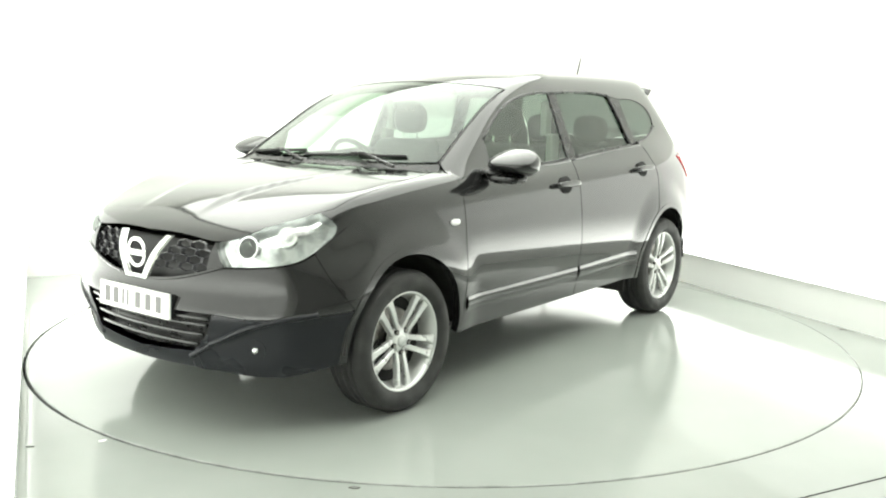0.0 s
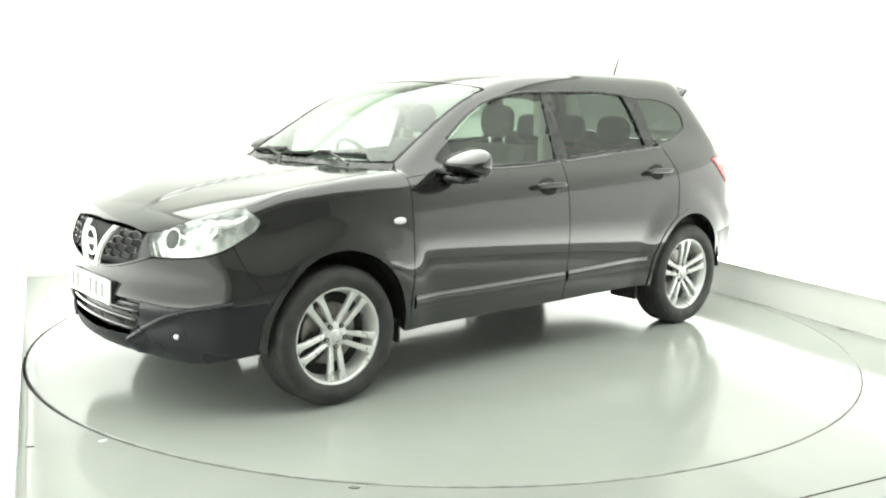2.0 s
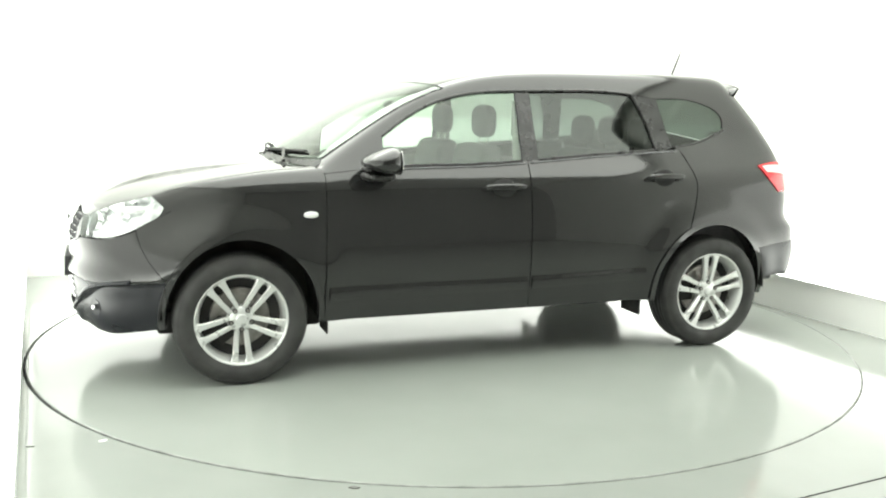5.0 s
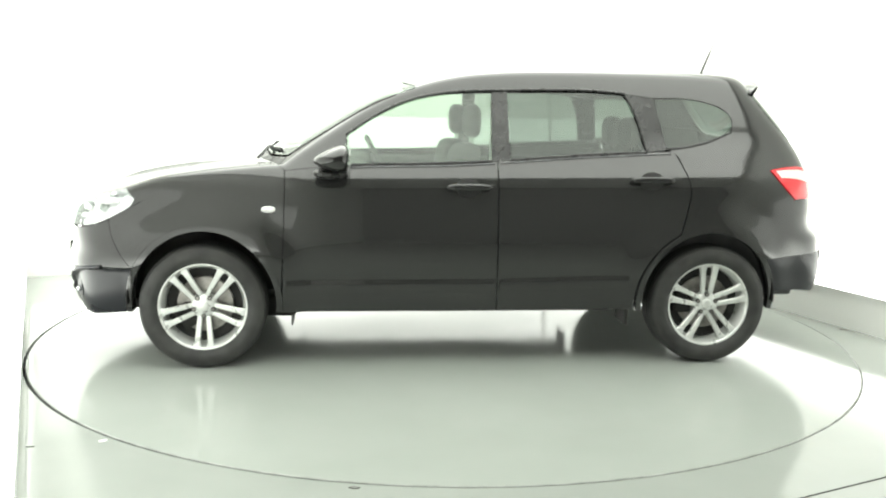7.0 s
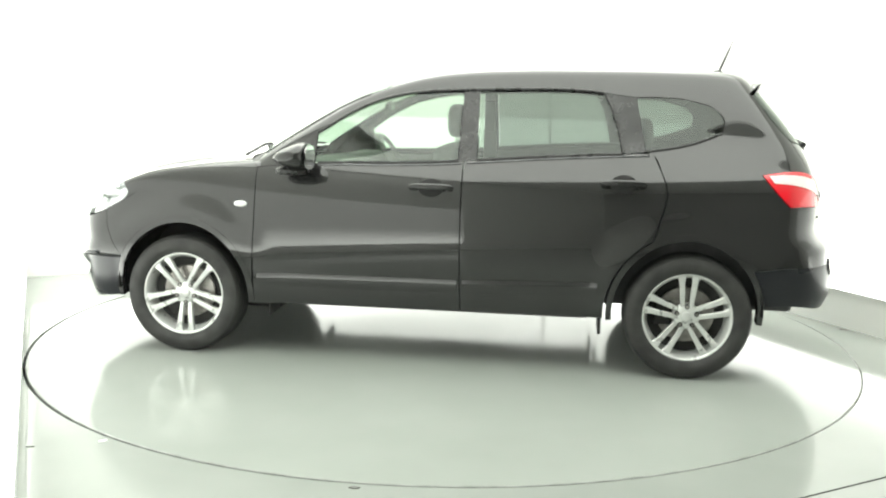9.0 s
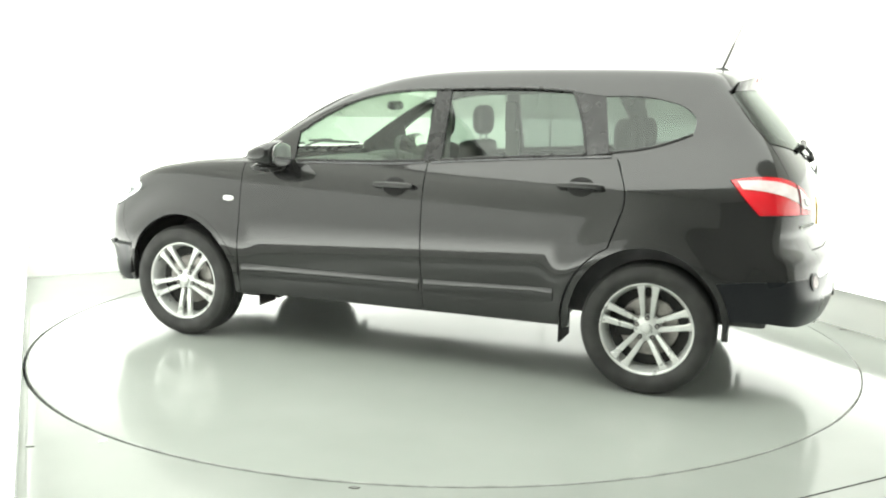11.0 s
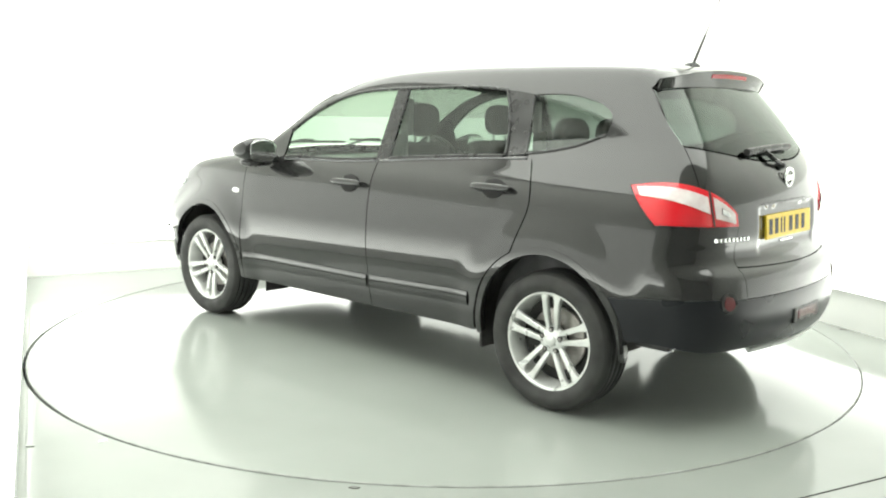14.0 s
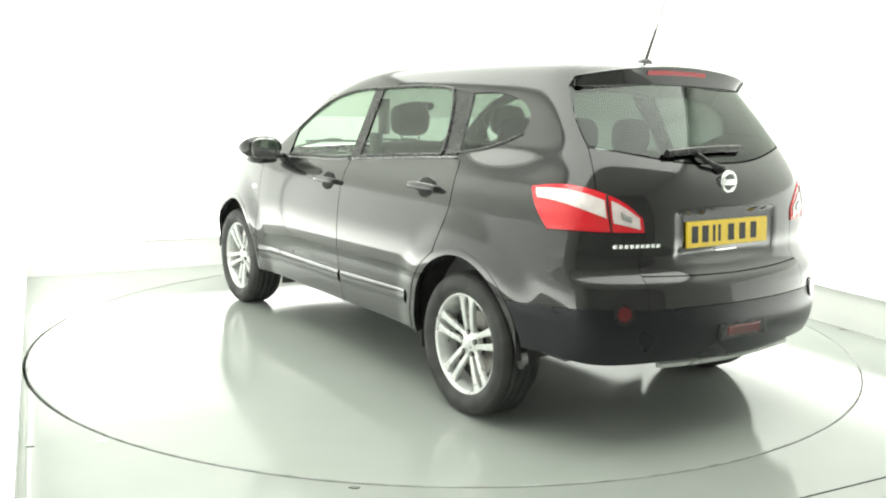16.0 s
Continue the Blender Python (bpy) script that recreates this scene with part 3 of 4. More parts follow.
def build_body(car):
    # bonnet and fenders
    hood_side = curve([(0.99, 0.735), (1.3, 0.748), (1.55, 0.748), (1.71, 0.735)], "z")
    hood_front = curve([(1.71, 0.735), (1.794, 0.695), (1.907, 0.622), (2.017, 0.550), (2.075, 0.47), (2.105, 0.3), (2.12, 0.0)], "z", 80)
    hood_back = curve([(0.99, 0.735), (1.07, 0.5), (1.115, 0.25), (1.13, 0.0)], "z")
    panel("bonnet", [across(hood_back), flip(hood_side), across(hood_front), hood_side], 70, 60, PAINT, car, gap=0.003)
    screen_low = curve([(0.93, 0.695), (1.02, 0.5), (1.075, 0.25), (1.09, 0.0)], "z")
    screen_top = curve([(0.24, float(PT(0.24))), (0.285, 0.3), (0.295, 0.0)], "z")
    panel("cowl", [across(screen_low), flip(np.array([screen_low[0], hood_back[0]])), across(hood_back), np.array([screen_low[0], hood_back[0]])],
          50, 4, TRIM, car, raise_by=-0.008, label="black plastic cowl below the windscreen")
    panel("windscreen", [across(screen_low), flip(rail(0.93, 0.24)), across(screen_top), rail(0.93, 0.24)], 50, 36, GLASS_CLEAR, car, gap=0.012, raise_by=-0.002, deep=0.004,
          label="green-tinted windscreen glass")
    for s in (1, -1):
        c = rail(0.93, 0.24)
        part("windscreen_seal", tube([Vector(p * np.array([1, s, 1])) for p in c[:-4:3]], 0.006, 6), TRIM, car)
    # headlamp outline
    lamp_low = curve([(1.722, 0.769, 0.892), (1.740, 0.772, 0.858), (1.79, 0.768, 0.825), (1.865, 0.762, 0.785), (1.947, 0.736, 0.755), (2.026, 0.650, 0.738), (2.098, 0.49, 0.728)], "n", 60)
    lamp_top = hood_front[6:int(80 * 0.56)]
    lamp_in = curve([tuple(lamp_top[-1]), tuple(lamp_low[-1])], "n", 20)
    lamp_out = curve([tuple(lamp_top[0]), tuple(lamp_low[0])], "n", 12)
    arch_f = lambda a, b: arc(1.36, 0.407, 0.427, a, b)
    corner_f = arch_f(27, 28)[0]
    split_f = chain(cut(lamp_low, 0, 0.3), curve([tuple(cut(lamp_low, 0, 0.3)[-1]), (1.83, 0.82, 0.70), tuple(corner_f)], "n", 30))
    split_low = split_f[40:]
    cowl_tip = curve([tuple(on_side(0.94, 1.055)), (0.965, 0.79, 1.072), tuple(hood_side[0])], "n", 14)
    door_f = curve([(0.94, 1.055), (0.942, 0.85), (0.948, 0.65), (0.959, 0.430)], "y")
    panel("front_wing", [chain(lamp_out, split_f), arch_f(27, 168), door_f, chain(cowl_tip, hood_side, hood_front[:7])], 60, 64, PAINT, car, gap=0.0014, mirror=True)
    panel("wheel_arch_lip", [arch_f(-6, 186), np.array([arc(1.36, 0.376, 0.395, 186, 187)[0], arch_f(186, 187)[0]]), arc(1.36, 0.376, 0.395, -6, 186), np.array([arc(1.36, 0.376, 0.395, -6, -5)[0], arch_f(-6, -5)[0]])],
          60, 5, PAINT, car, raise_by=0.002, deep=0.04, mirror=True)
    arch_r = lambda a, b: arc(-1.38, 0.407, 0.430, a, b)
    panel("wheel_arch_lip", [arch_r(-6, 186), np.array([arc(-1.38, 0.376, 0.398, 186, 187)[0], arch_r(186, 187)[0]]), arc(-1.38, 0.376, 0.398, -6, 186), np.array([arc(-1.38, 0.376, 0.398, -6, -5)[0], arch_r(-6, -5)[0]])],
          60, 5, PAINT, car, raise_by=0.002, deep=0.04, mirror=True)
    # doors
    door_front = curve([(0.94, 1.055), (0.942, 0.85), (0.948, 0.65), (0.953, 0.44), (0.955, 0.30)], "y")
    door_mid = curve([(-0.195, float(BL(-0.195))), (-0.192, 0.8), (-0.2, 0.30)], "y")
    fd = panel("front_door", [belt(0.94, -0.195), door_mid, curve([(-0.2, 0.30), (0.955, 0.295)], "y"), door_front], 50, 64, PAINT, car, gap=0.003, mirror=True)
    door_rear_up = curve([(-1.19, 1.18), (-1.235, 1.08), (-1.265, 0.97), (-1.245, 0.87), (-1.201, 0.731)], "y")
    rd = panel("rear_door", [belt(-0.195, -1.19), chain(door_rear_up, arch_r(64, -5)), curve([(-0.95, 0.305), (-0.2, 0.30)], "y"), door_mid], 50, 64, PAINT, car, gap=0.003, mirror=True)
    for x0, x1 in ((0.93, -0.18), (-0.21, -0.925)):
        z0, z1 = (0.405, 0.410) if x0 > 0 else (0.412, 0.430)
        a, b = curve([(x0, z0), (x1, z1)], "y"), curve([(x0, z0 + 0.072), (x1, z1 + 0.072)], "y")
        panel("door_moulding", [a, np.array([a[-1], b[-1]]), b, np.array([b[0], a[0]])], 30, 9, PAINT, car, raise_by=0.003, deep=0.008, crown=0.007, mirror=True, label="black moulding along the lower door")
    # glasshouse
    sail_low = chain(cowl_tip[:8], curve([tuple(cowl_tip[7]), tuple(rail(0.93, 0.9)[0])], "n", 10))
    post = curve([(0.62, float(BL(0.62))), (0.62, 1.24)], "y", 20)
    knee = curve([tuple(on_side(0.62, 1.24)), tuple(rail(0.62, 0.6)[0])], "n", 12)
    panel("door_sail", [belt(0.94, 0.62), chain(post, knee), rail(0.62, 0.93), sail_low], 20, 20, PAINT, car, mirror=True)
    mid = curve([tuple(on_side(-0.22, float(DT(-0.22)))), tuple(rail(-0.22, -0.2)[0])], "n", 12)
    panel("roof_rail", [head(0.62, -0.22), mid, rail(-0.22, 0.62), knee], 50, 8, PAINT, car, mirror=True)
    qw_top = curve([(-1.10, 1.468), (-1.35, 1.462), (-1.48, 1.43)], "y")
    c_top = curve([(-0.93, 1.489), (-1.10, 1.468)], "y", 16)
    qw_rear = curve([(-1.48, 1.43), (-1.555, 1.36), (-1.545, 1.288)], "y")
    qw_low = curve([(-1.545, 1.288), (-1.40, 1.232), (-1.15, 1.187)], "y")
    qw_front = curve([(-1.15, 1.187), (-1.125, 1.33), (-1.10, 1.468)], "y")
    end = curve([tuple(qw_top[-1]), tuple((qw_top[-1] + rail(-1.62, -1.6)[0]) / 2), tuple(rail(-1.62, -1.6)[0])], "n", 14)
    panel("roof_rail", [chain(head(-0.22, -0.93), c_top, qw_top), end, rail(-1.62, -0.22), mid], 60, 8, PAINT, car, mirror=True)
    glass_side = curve([(0.545, 1.50), (0.575, 1.42), (0.605, 1.32), (0.615, 1.25)], "r")
    d_low = curve([tuple(qw_low[0]), (-1.68, 0.64, 1.275), tuple(glass_side[-1])], "n", 24)
    panel("rear_pillar", [qw_rear, d_low, glass_side, chain(end, rail(-1.62, -1.715), np.array([rail(-1.71, -1.715)[-1], glass_side[0]]))], 26, 24, PAINT, car, mirror=True)
    panel("middle_pillar", [curve([(-0.165, float(BL(-0.165))), (-0.265, float(BL(-0.265)))], "y", 10), curve([(-0.265, float(BL(-0.265))), (-0.262, float(DT(-0.262)))], "y"),
                            head(-0.262, -0.175), curve([(-0.175, float(DT(-0.175))), (-0.165, float(BL(-0.165)))], "y")], 8, 24, TRIM, car, raise_by=-0.003, mirror=True, label="gloss black door pillar")
    rw_rear = curve([(-0.93, 1.489), (-0.978, 1.39), (-1.012, 1.28), (-1.035, float(BL(-1.035)))], "y")
    panel("quarter_pillar", [curve([(-1.035, float(BL(-1.035))), (-1.15, 1.187)], "y", 10), qw_front, c_top, rw_rear], 10, 24, TRIM, car, raise_by=-0.003, mirror=True, label="gloss black door pillar")
    fw = [belt(0.62, -0.165), curve([(-0.165, float(BL(-0.165))), (-0.175, float(DT(-0.175)))], "y"), head(-0.175, 0.62), post]
    panel("front_side_window", fw, 30, 20, GLASS_CLEAR, car, gap=0.004, raise_by=-0.008, deep=0.004, mirror=True, label="green-tinted side glass")
    rw = [belt(-0.265, -1.035), rw_rear, head(-0.93, -0.262), curve([(-0.262, float(DT(-0.262))), (-0.265, float(BL(-0.265)))], "y")]
    panel("rear_side_window", rw, 30, 20, GLASS_DARK, car, gap=0.004, raise_by=-0.008, deep=0.004, mirror=True, label="smoked rear side glass")
    panel("quarter_window", [qw_low, qw_front, qw_top, qw_rear], 24, 18, GLASS_DARK, car, gap=0.003, raise_by=-0.004, deep=0.004, mirror=True, label="smoked quarter glass")
    for s in (1, -1):
        m = np.array([1, s, 1])
        for c in (belt(0.60, -0.165), belt(-0.265, -1.035), qw_low, chain(head(0.62, -0.22), head(-0.22, -0.93), rw_rear)):
            part("window_seal", tube([Vector(p * m) for p in c] + [Vector(c[-1] * m)], 0.0075, 8), TRIM, car, "", True)
        for a, b in ((0.60, -0.18), (-0.21, -1.17)):
            c = curve([(x, float(BL(x)) - 0.014) for x in np.linspace(a, b, 9)], "y")
            part("belt_moulding", tube([Vector(p * m) for p in c], 0.0065, 8), GRILLE, car, "glossy strip below the side glass", True)
    # roof and tail
    roof_end = curve([(-1.715, float(PT(-1.715))), (-1.73, 0.3), (-1.735, 0.0)], "z")
    panel("roof", [across(screen_top), flip(rail(0.24, -1.715)), across(roof_end), rail(0.24, -1.715)], 40, 50, PAINT, car)
    glass_top = curve([(0.545, 1.50), (0.3, 1.512), (0.0, 1.515)], "r")
    tip = np.array([(-1.738 - 0.072 * (1 - (1 - k) ** 4), 0.548 * (1 - k), 1.546 + 0.050 * (1 - (1 - k) ** 2)) for k in np.linspace(0, 1, 40)])
    ends = np.array([roof_end[0], tip[0]])
    panel("spoiler", [across(roof_end), flip(ends), across(tip), ends], 50, 8, PAINT, car, keep=True, deep=0.004)
    ends = np.array([tip[0], glass_top[0]])
    panel("spoiler_lip", [across(tip), flip(ends), across(glass_top), ends], 60, 8, PAINT, car, keep=True, deep=0.004)
    face = patch([across(tip), flip(ends), across(glass_top), ends], 61, 9)
    lens = face[20:41, 2:5]
    panel("brake_light", [lens[:, 0], lens[-1], lens[::-1, -1], lens[::-1][-1][::-1]], 20, 5, RED_DEEP, car, keep=True, raise_by=0.004, deep=0.006, label="high red brake light in the spoiler")
    glass_low = curve([(0.615, 1.25), (0.45, 1.222), (0.2, 1.185), (0.0, 1.18)], "r")
    panel("rear_window", [across(glass_low), flip(glass_side), across(glass_top), glass_side], 50, 30, GLASS_REAR, car, gap=0.005, raise_by=0.001, deep=0.004, label="smoked rear window glass")
    # tail lamps, tailgate, quarter panels, rear bumper
    lt = curve([(-1.745, 0.80, 1.10), (-1.86, 0.735, 1.098), tuple(curve([(0.655, 1.082), (0.654, 1.082)], "r", 2)[0])], "n", 24)
    lt2 = curve([(0.655, 1.082), (0.56, 1.035), (0.48, 0.965)], "r", 24)
    li = curve([(0.48, 0.965), (0.475, 0.91)], "r", 10)
    lb = curve([tuple(li[-1]), (-2.0, 0.65, 0.912), (-1.88, 0.78, 0.915)], "n", 30)
    ll = curve([tuple(lb[-1]), (-1.80, 0.80, 1.01), tuple(lt[0])], "n", 24)
    lamp = panel("tail_lamp", [ll, chain(lt, lt2), li, lb], 24, 30, RED_LENS, car, gap=0.003, raise_by=0.006, deep=0.03, mirror=True, label="red and clear tail lamp")
    net = patch([ll, chain(lt, lt2), li, lb], 41, 41)
    build_lens(net, lamp)
    door_side = curve([(-1.228, 1.10), (-1.265, 0.97), (-1.245, 0.87), (-1.201, 0.731)], "y")
    lamp_x, lamp_z = float(lt[0][0]), float(lt[0][2])
    qline = curve([(-1.228, 1.10), (-1.5, 1.10), (lamp_x, lamp_z)], "y")
    qline_up = curve([(-1.23, 1.097), (-1.5, 1.097), (lamp_x, lamp_z)], "y")
    q_end = curve([tuple(lb[-1]), (-1.83, 0.82, 0.75), tuple(arch_r(145, 146)[0])], "n", 24)
    panel("quarter_panel", [qline, chain(ll[::-1], q_end), arch_r(64, 145), door_side], 50, 46, PAINT, car, mirror=True)
    rs = curve([(0.655, 1.082), (0.635, 1.17), (0.615, 1.25)], "r", 16)
    panel("upper_quarter_panel", [chain(qline_up, lt), rs, chain(d_low[::-1], qw_low), curve([(-1.15, 1.187), (-1.195, 1.165), (-1.228, 1.10)], "y", 16)], 50, 20, PAINT, car, mirror=True)
    g_side = curve([(0.475, 0.91), (0.50, 0.735)], "r", 20)
    low_c = curve([tuple(arch_r(145, 146)[0]), (-1.95, 0.79, 0.61), (-2.09, 0.64, 0.61), tuple(curve([(0.50, 0.605), (0.499, 0.605)], "r", 2)[0])], "n", 40)
    panel("rear_bumper_corner", [q_end, lb, chain(g_side, curve([(0.50, 0.735), (0.50, 0.605)], "r", 14)), low_c], 36, 36, PAINT, car, mirror=True)
    g_low = curve([(0.50, 0.735), (0.25, 0.728), (0.0, 0.725)], "r")
    b_low = curve([(0.50, 0.605), (0.25, 0.605), (0.0, 0.605)], "r")
    e = curve([(0.50, 0.735), (0.50, 0.605)], "r", 14)
    panel("rear_bumper", [across(b_low), flip(e), across(g_low), e], 50, 12, PAINT, car, gap=0.002)
    gate = chain(g_side[::-1], li[::-1], lt2[::-1], rs)
    panel("tailgate", [across(g_low), flip(gate), across(glass_low), gate], 96, 80, PAINT, car, gap=0.003)
    arch_end = arch_r(145, 172)
    skirt = curve([tuple(arch_end[-1]), (-1.95, 0.77, 0.402), (-2.10, 0.6, 0.39), tuple(curve([(0.4, 0.38), (0.399, 0.38)], "r", 2)[0])], "n", 40)
    skirt = chain(skirt, curve([(0.4, 0.38), (0.0, 0.37)], "r", 24))
    panel("rear_bumper_skirt", [across(chain(low_c, b_low)), flip(arch_end), across(skirt), arch_end], 90, 16, PLASTIC, car, gap=0.002, deep=0.012, label="satin black lower rear bumper")
    skid = curve([(0.42, 0.352), (0.0, 0.343)], "r", 20)
    e = curve([(0.42, 0.372), (0.42, 0.352)], "r", 6)
    panel("skid_strip", [across(curve([(0.42, 0.372), (0.0, 0.364)], "r", 20)), flip(e), across(skid), e], 40, 4, ALLOY, car, raise_by=0.004, deep=0.02, label="silver skid strip below the bumper")
    for s in (1, -1):
        c = curve([(0.61, 0.595), (0.609, 0.595)], "r", 2)[0]
        n = slope(c[None])[0]
        n = Vector(n / np.linalg.norm(n) * np.array([1, s, 1]))
        c = Vector(c * np.array([1, s, 1]))
        part("reflector_ring", rod(c - n * 0.01, c + n * 0.006, 0.045, n=24), TRIM, car)
        part("reflector", rod(c, c + n * 0.008, 0.030, n=24), RED_DARK, car, "round red reflector")
    c = Vector(curve([(0.0, 0.49), (0.001, 0.49)], "r", 2)[0])
    part("rear_fog_lamp", box((c.x - 0.006, -0.11, 0.465), (c.x + 0.02, 0.11, 0.51), 0.008), RED_DARK, car, "red rear fog lamp")
    part("fog_lamp_bezel", box((c.x - 0.003, -0.15, 0.452), (c.x + 0.02, 0.15, 0.523), 0.006), TRIM, car)
    # front bumper, grille and lamps
    bump_low = chain(curve([tuple(corner_f), (1.9, 0.79, 0.535), (2.03, 0.6, 0.522), tuple(curve([(0.46, 0.53), (0.459, 0.53)], "f", 2)[0])], "n", 30), curve([(0.46, 0.53), (0.0, 0.53)], "f", 30))
    nose_low = curve([tuple(lamp_low[-1]), tuple(curve([(0.40, 0.70), (0.39, 0.70)], "f", 2)[0]), tuple(curve([(0.2, 0.655), (0.19, 0.65)], "f", 2)[0]), tuple(curve([(0.0, 0.637), (0.001, 0.637)], "f", 2)[0])], "n", 40)
    bump_top = chain(cut(lamp_low, 0.3, 1.0), nose_low)
    panel("front_bumper", [across(bump_top), flip(split_low), across(bump_low), split_low], 100, 30, PAINT, car, gap=0.0014)
    nose_top = hood_front[int(80 * 0.56) - 1:]
    panel("grille_backing", [across(nose_low), flip(lamp_in), across(nose_top), lamp_in], 50, 14, INK, car, raise_by=-0.04, deep=0.0, label="black grille backing")
    e1 = curve([(0.415, 0.705), (0.425, 0.83)], "f", 14)
    panel("grille_cheek", [e1, curve([tuple(e1[-1]), tuple(lamp_in[0])], "n", 8), lamp_in, curve([tuple(lamp_in[-1]), tuple(e1[0])], "n", 8)], 12, 6, PAINT, car, deep=0.03, mirror=True)
    build_front(car, lamp_top, lamp_in, lamp_low, lamp_out)
    inlet_side = curve([(0.46, 0.53), (0.42, 0.44), (0.34, 0.355)], "f", 20)
    inlet_low = curve([(0.34, 0.355), (0.0, 0.335)], "f", 24)
    top_half = curve([(0.46, 0.53), (0.0, 0.53)], "f", 30)
    panel("lower_inlet", [across(top_half), flip(inlet_side), across(inlet_low), inlet_side], 40, 10, TRIM, car, raise_by=-0.045, deep=0.0, label="black lower air inlet")
    lip_side = curve([(0.34, 0.355), (0.33, 0.28)], "f", 14)
    lip_low = curve([(0.33, 0.28), (0.0, 0.275)], "f", 24)
    panel("front_lip", [across(inlet_low), flip(lip_side), across(lip_low), lip_side], 50, 14, PLASTIC, car, deep=0.05, label="satin black bumper lip")
    arch_low = arch_f(27, -6)
    corner_low = curve([tuple(lip_side[-1]), (1.98, 0.62, 0.275), (1.83, 0.81, 0.285), tuple(arch_low[-1])], "n", 40)
    panel("bumper_corner", [cut(bump_low, 0, float(np.linalg.norm(np.diff(bump_low[:30], axis=0), axis=1).sum() / np.linalg.norm(np.diff(bump_low, axis=0), axis=1).sum())), chain(inlet_side, lip_side), corner_low, arch_low],
          40, 24, PLASTIC, car, gap=0.001, deep=0.05, mirror=True, label="satin black lower bumper corner")
    for s in (1, -1):
        c = curve(RIDGE, "n", 40)
        part("bumper_ridge", tube([Vector(p * np.array([1, s, 1])) for p in c], 0.012, 10), PLASTIC, car, "satin black ridge sweeping up from the air inlet", True)
    part("grille_trim", tube([Vector(p) for p in across(nose_low)[::2]], 0.006, 8), PAINT, car, "", True)
    for z in (0.385, 0.43, 0.475, 0.505):
        w = 0.34 + (z - 0.355) * 0.65
        c = across(curve([(w, z), (0.0, z)], "f", 20))
        part("inlet_slat", tube([Vector(p) - Vector((0.014, 0, 0)) for p in c[::2]], 0.009, 8), PAINT, car, "", True)
    for s in (1, -1):
        c = curve([(0.615, 0.388), (0.614, 0.388)], "f", 2)[0]
        n = slope(c[None])[0]
        n = Vector(n / np.linalg.norm(n) * np.array([1, s, 1]))
        c = Vector(c * np.array([1, s, 1]))
        k = part("fog_lamp", join(rod(c - n * 0.01, c + n * 0.002, 0.046, n=24)), PLASTIC, car, "round front fog lamp in a black bezel")
        d = Vector((0.3, 0.5 * s, 0)).normalized()
        part("lens", blob(tuple(c + n * 0.003 + d * 0.008), (0.013, 0.015, 0.015)), LAMP_SILVER, k, smooth=True)


def build_lens(net, lamps):
    # lens strips: u runs up the outer edge, v across the lamp; the band sinks as it runs inwards
    def strip(v0, v1, low, high, mat, name, up=0.0085, label=""):
        vs = np.linspace(v0, v1, 20)
        t = (vs - v0) / (v1 - v0)
        grid = []
        for v, k in zip(vs, t):
            u = np.linspace(low[0] + (low[1] - low[0]) * k, high[0] + (high[1] - high[0]) * k, 10)
            i = np.clip(u * 40, 0, 39.999)
            j = min(v * 40, 39.999)
            a, b = int(j), j - int(j)
            col = net[:, a] * (1 - b) + net[:, a + 1] * b
            c = i.astype(int)
            w = (i - c)[:, None]
            grid.append(col[c] * (1 - w) + col[c + 1] * w)
        g = np.array(grid)
        for ob in panel(name, [g[:, 0], g[-1], g[::-1, -1], g[0, ::-1]], 20, 10, mat, lamps[0], raise_by=up, deep=0.003, mirror=True, label=label):
            if ob.data.vertices[0].co.y < 0:
                ob.parent = lamps[1]
    strip(0.05, 0.62, (0.72, 0.36), (0.93, 0.80), PINK_LENS, "clear_lens", label="clear pinkish reversing lens")
    strip(0.635, 0.655, (0.03, 0.03), (0.97, 0.97), INK, "lens_joint", 0.0075)
    strip(0.675, 0.95, (0.26, 0.20), (0.86, 0.80), PINK_LENS, "clear_lens", label="clear indicator lens")
    strip(0.76, 0.86, (0.42, 0.40), (0.62, 0.60), LAMP_SILVER, "bulb_ring", 0.0125)


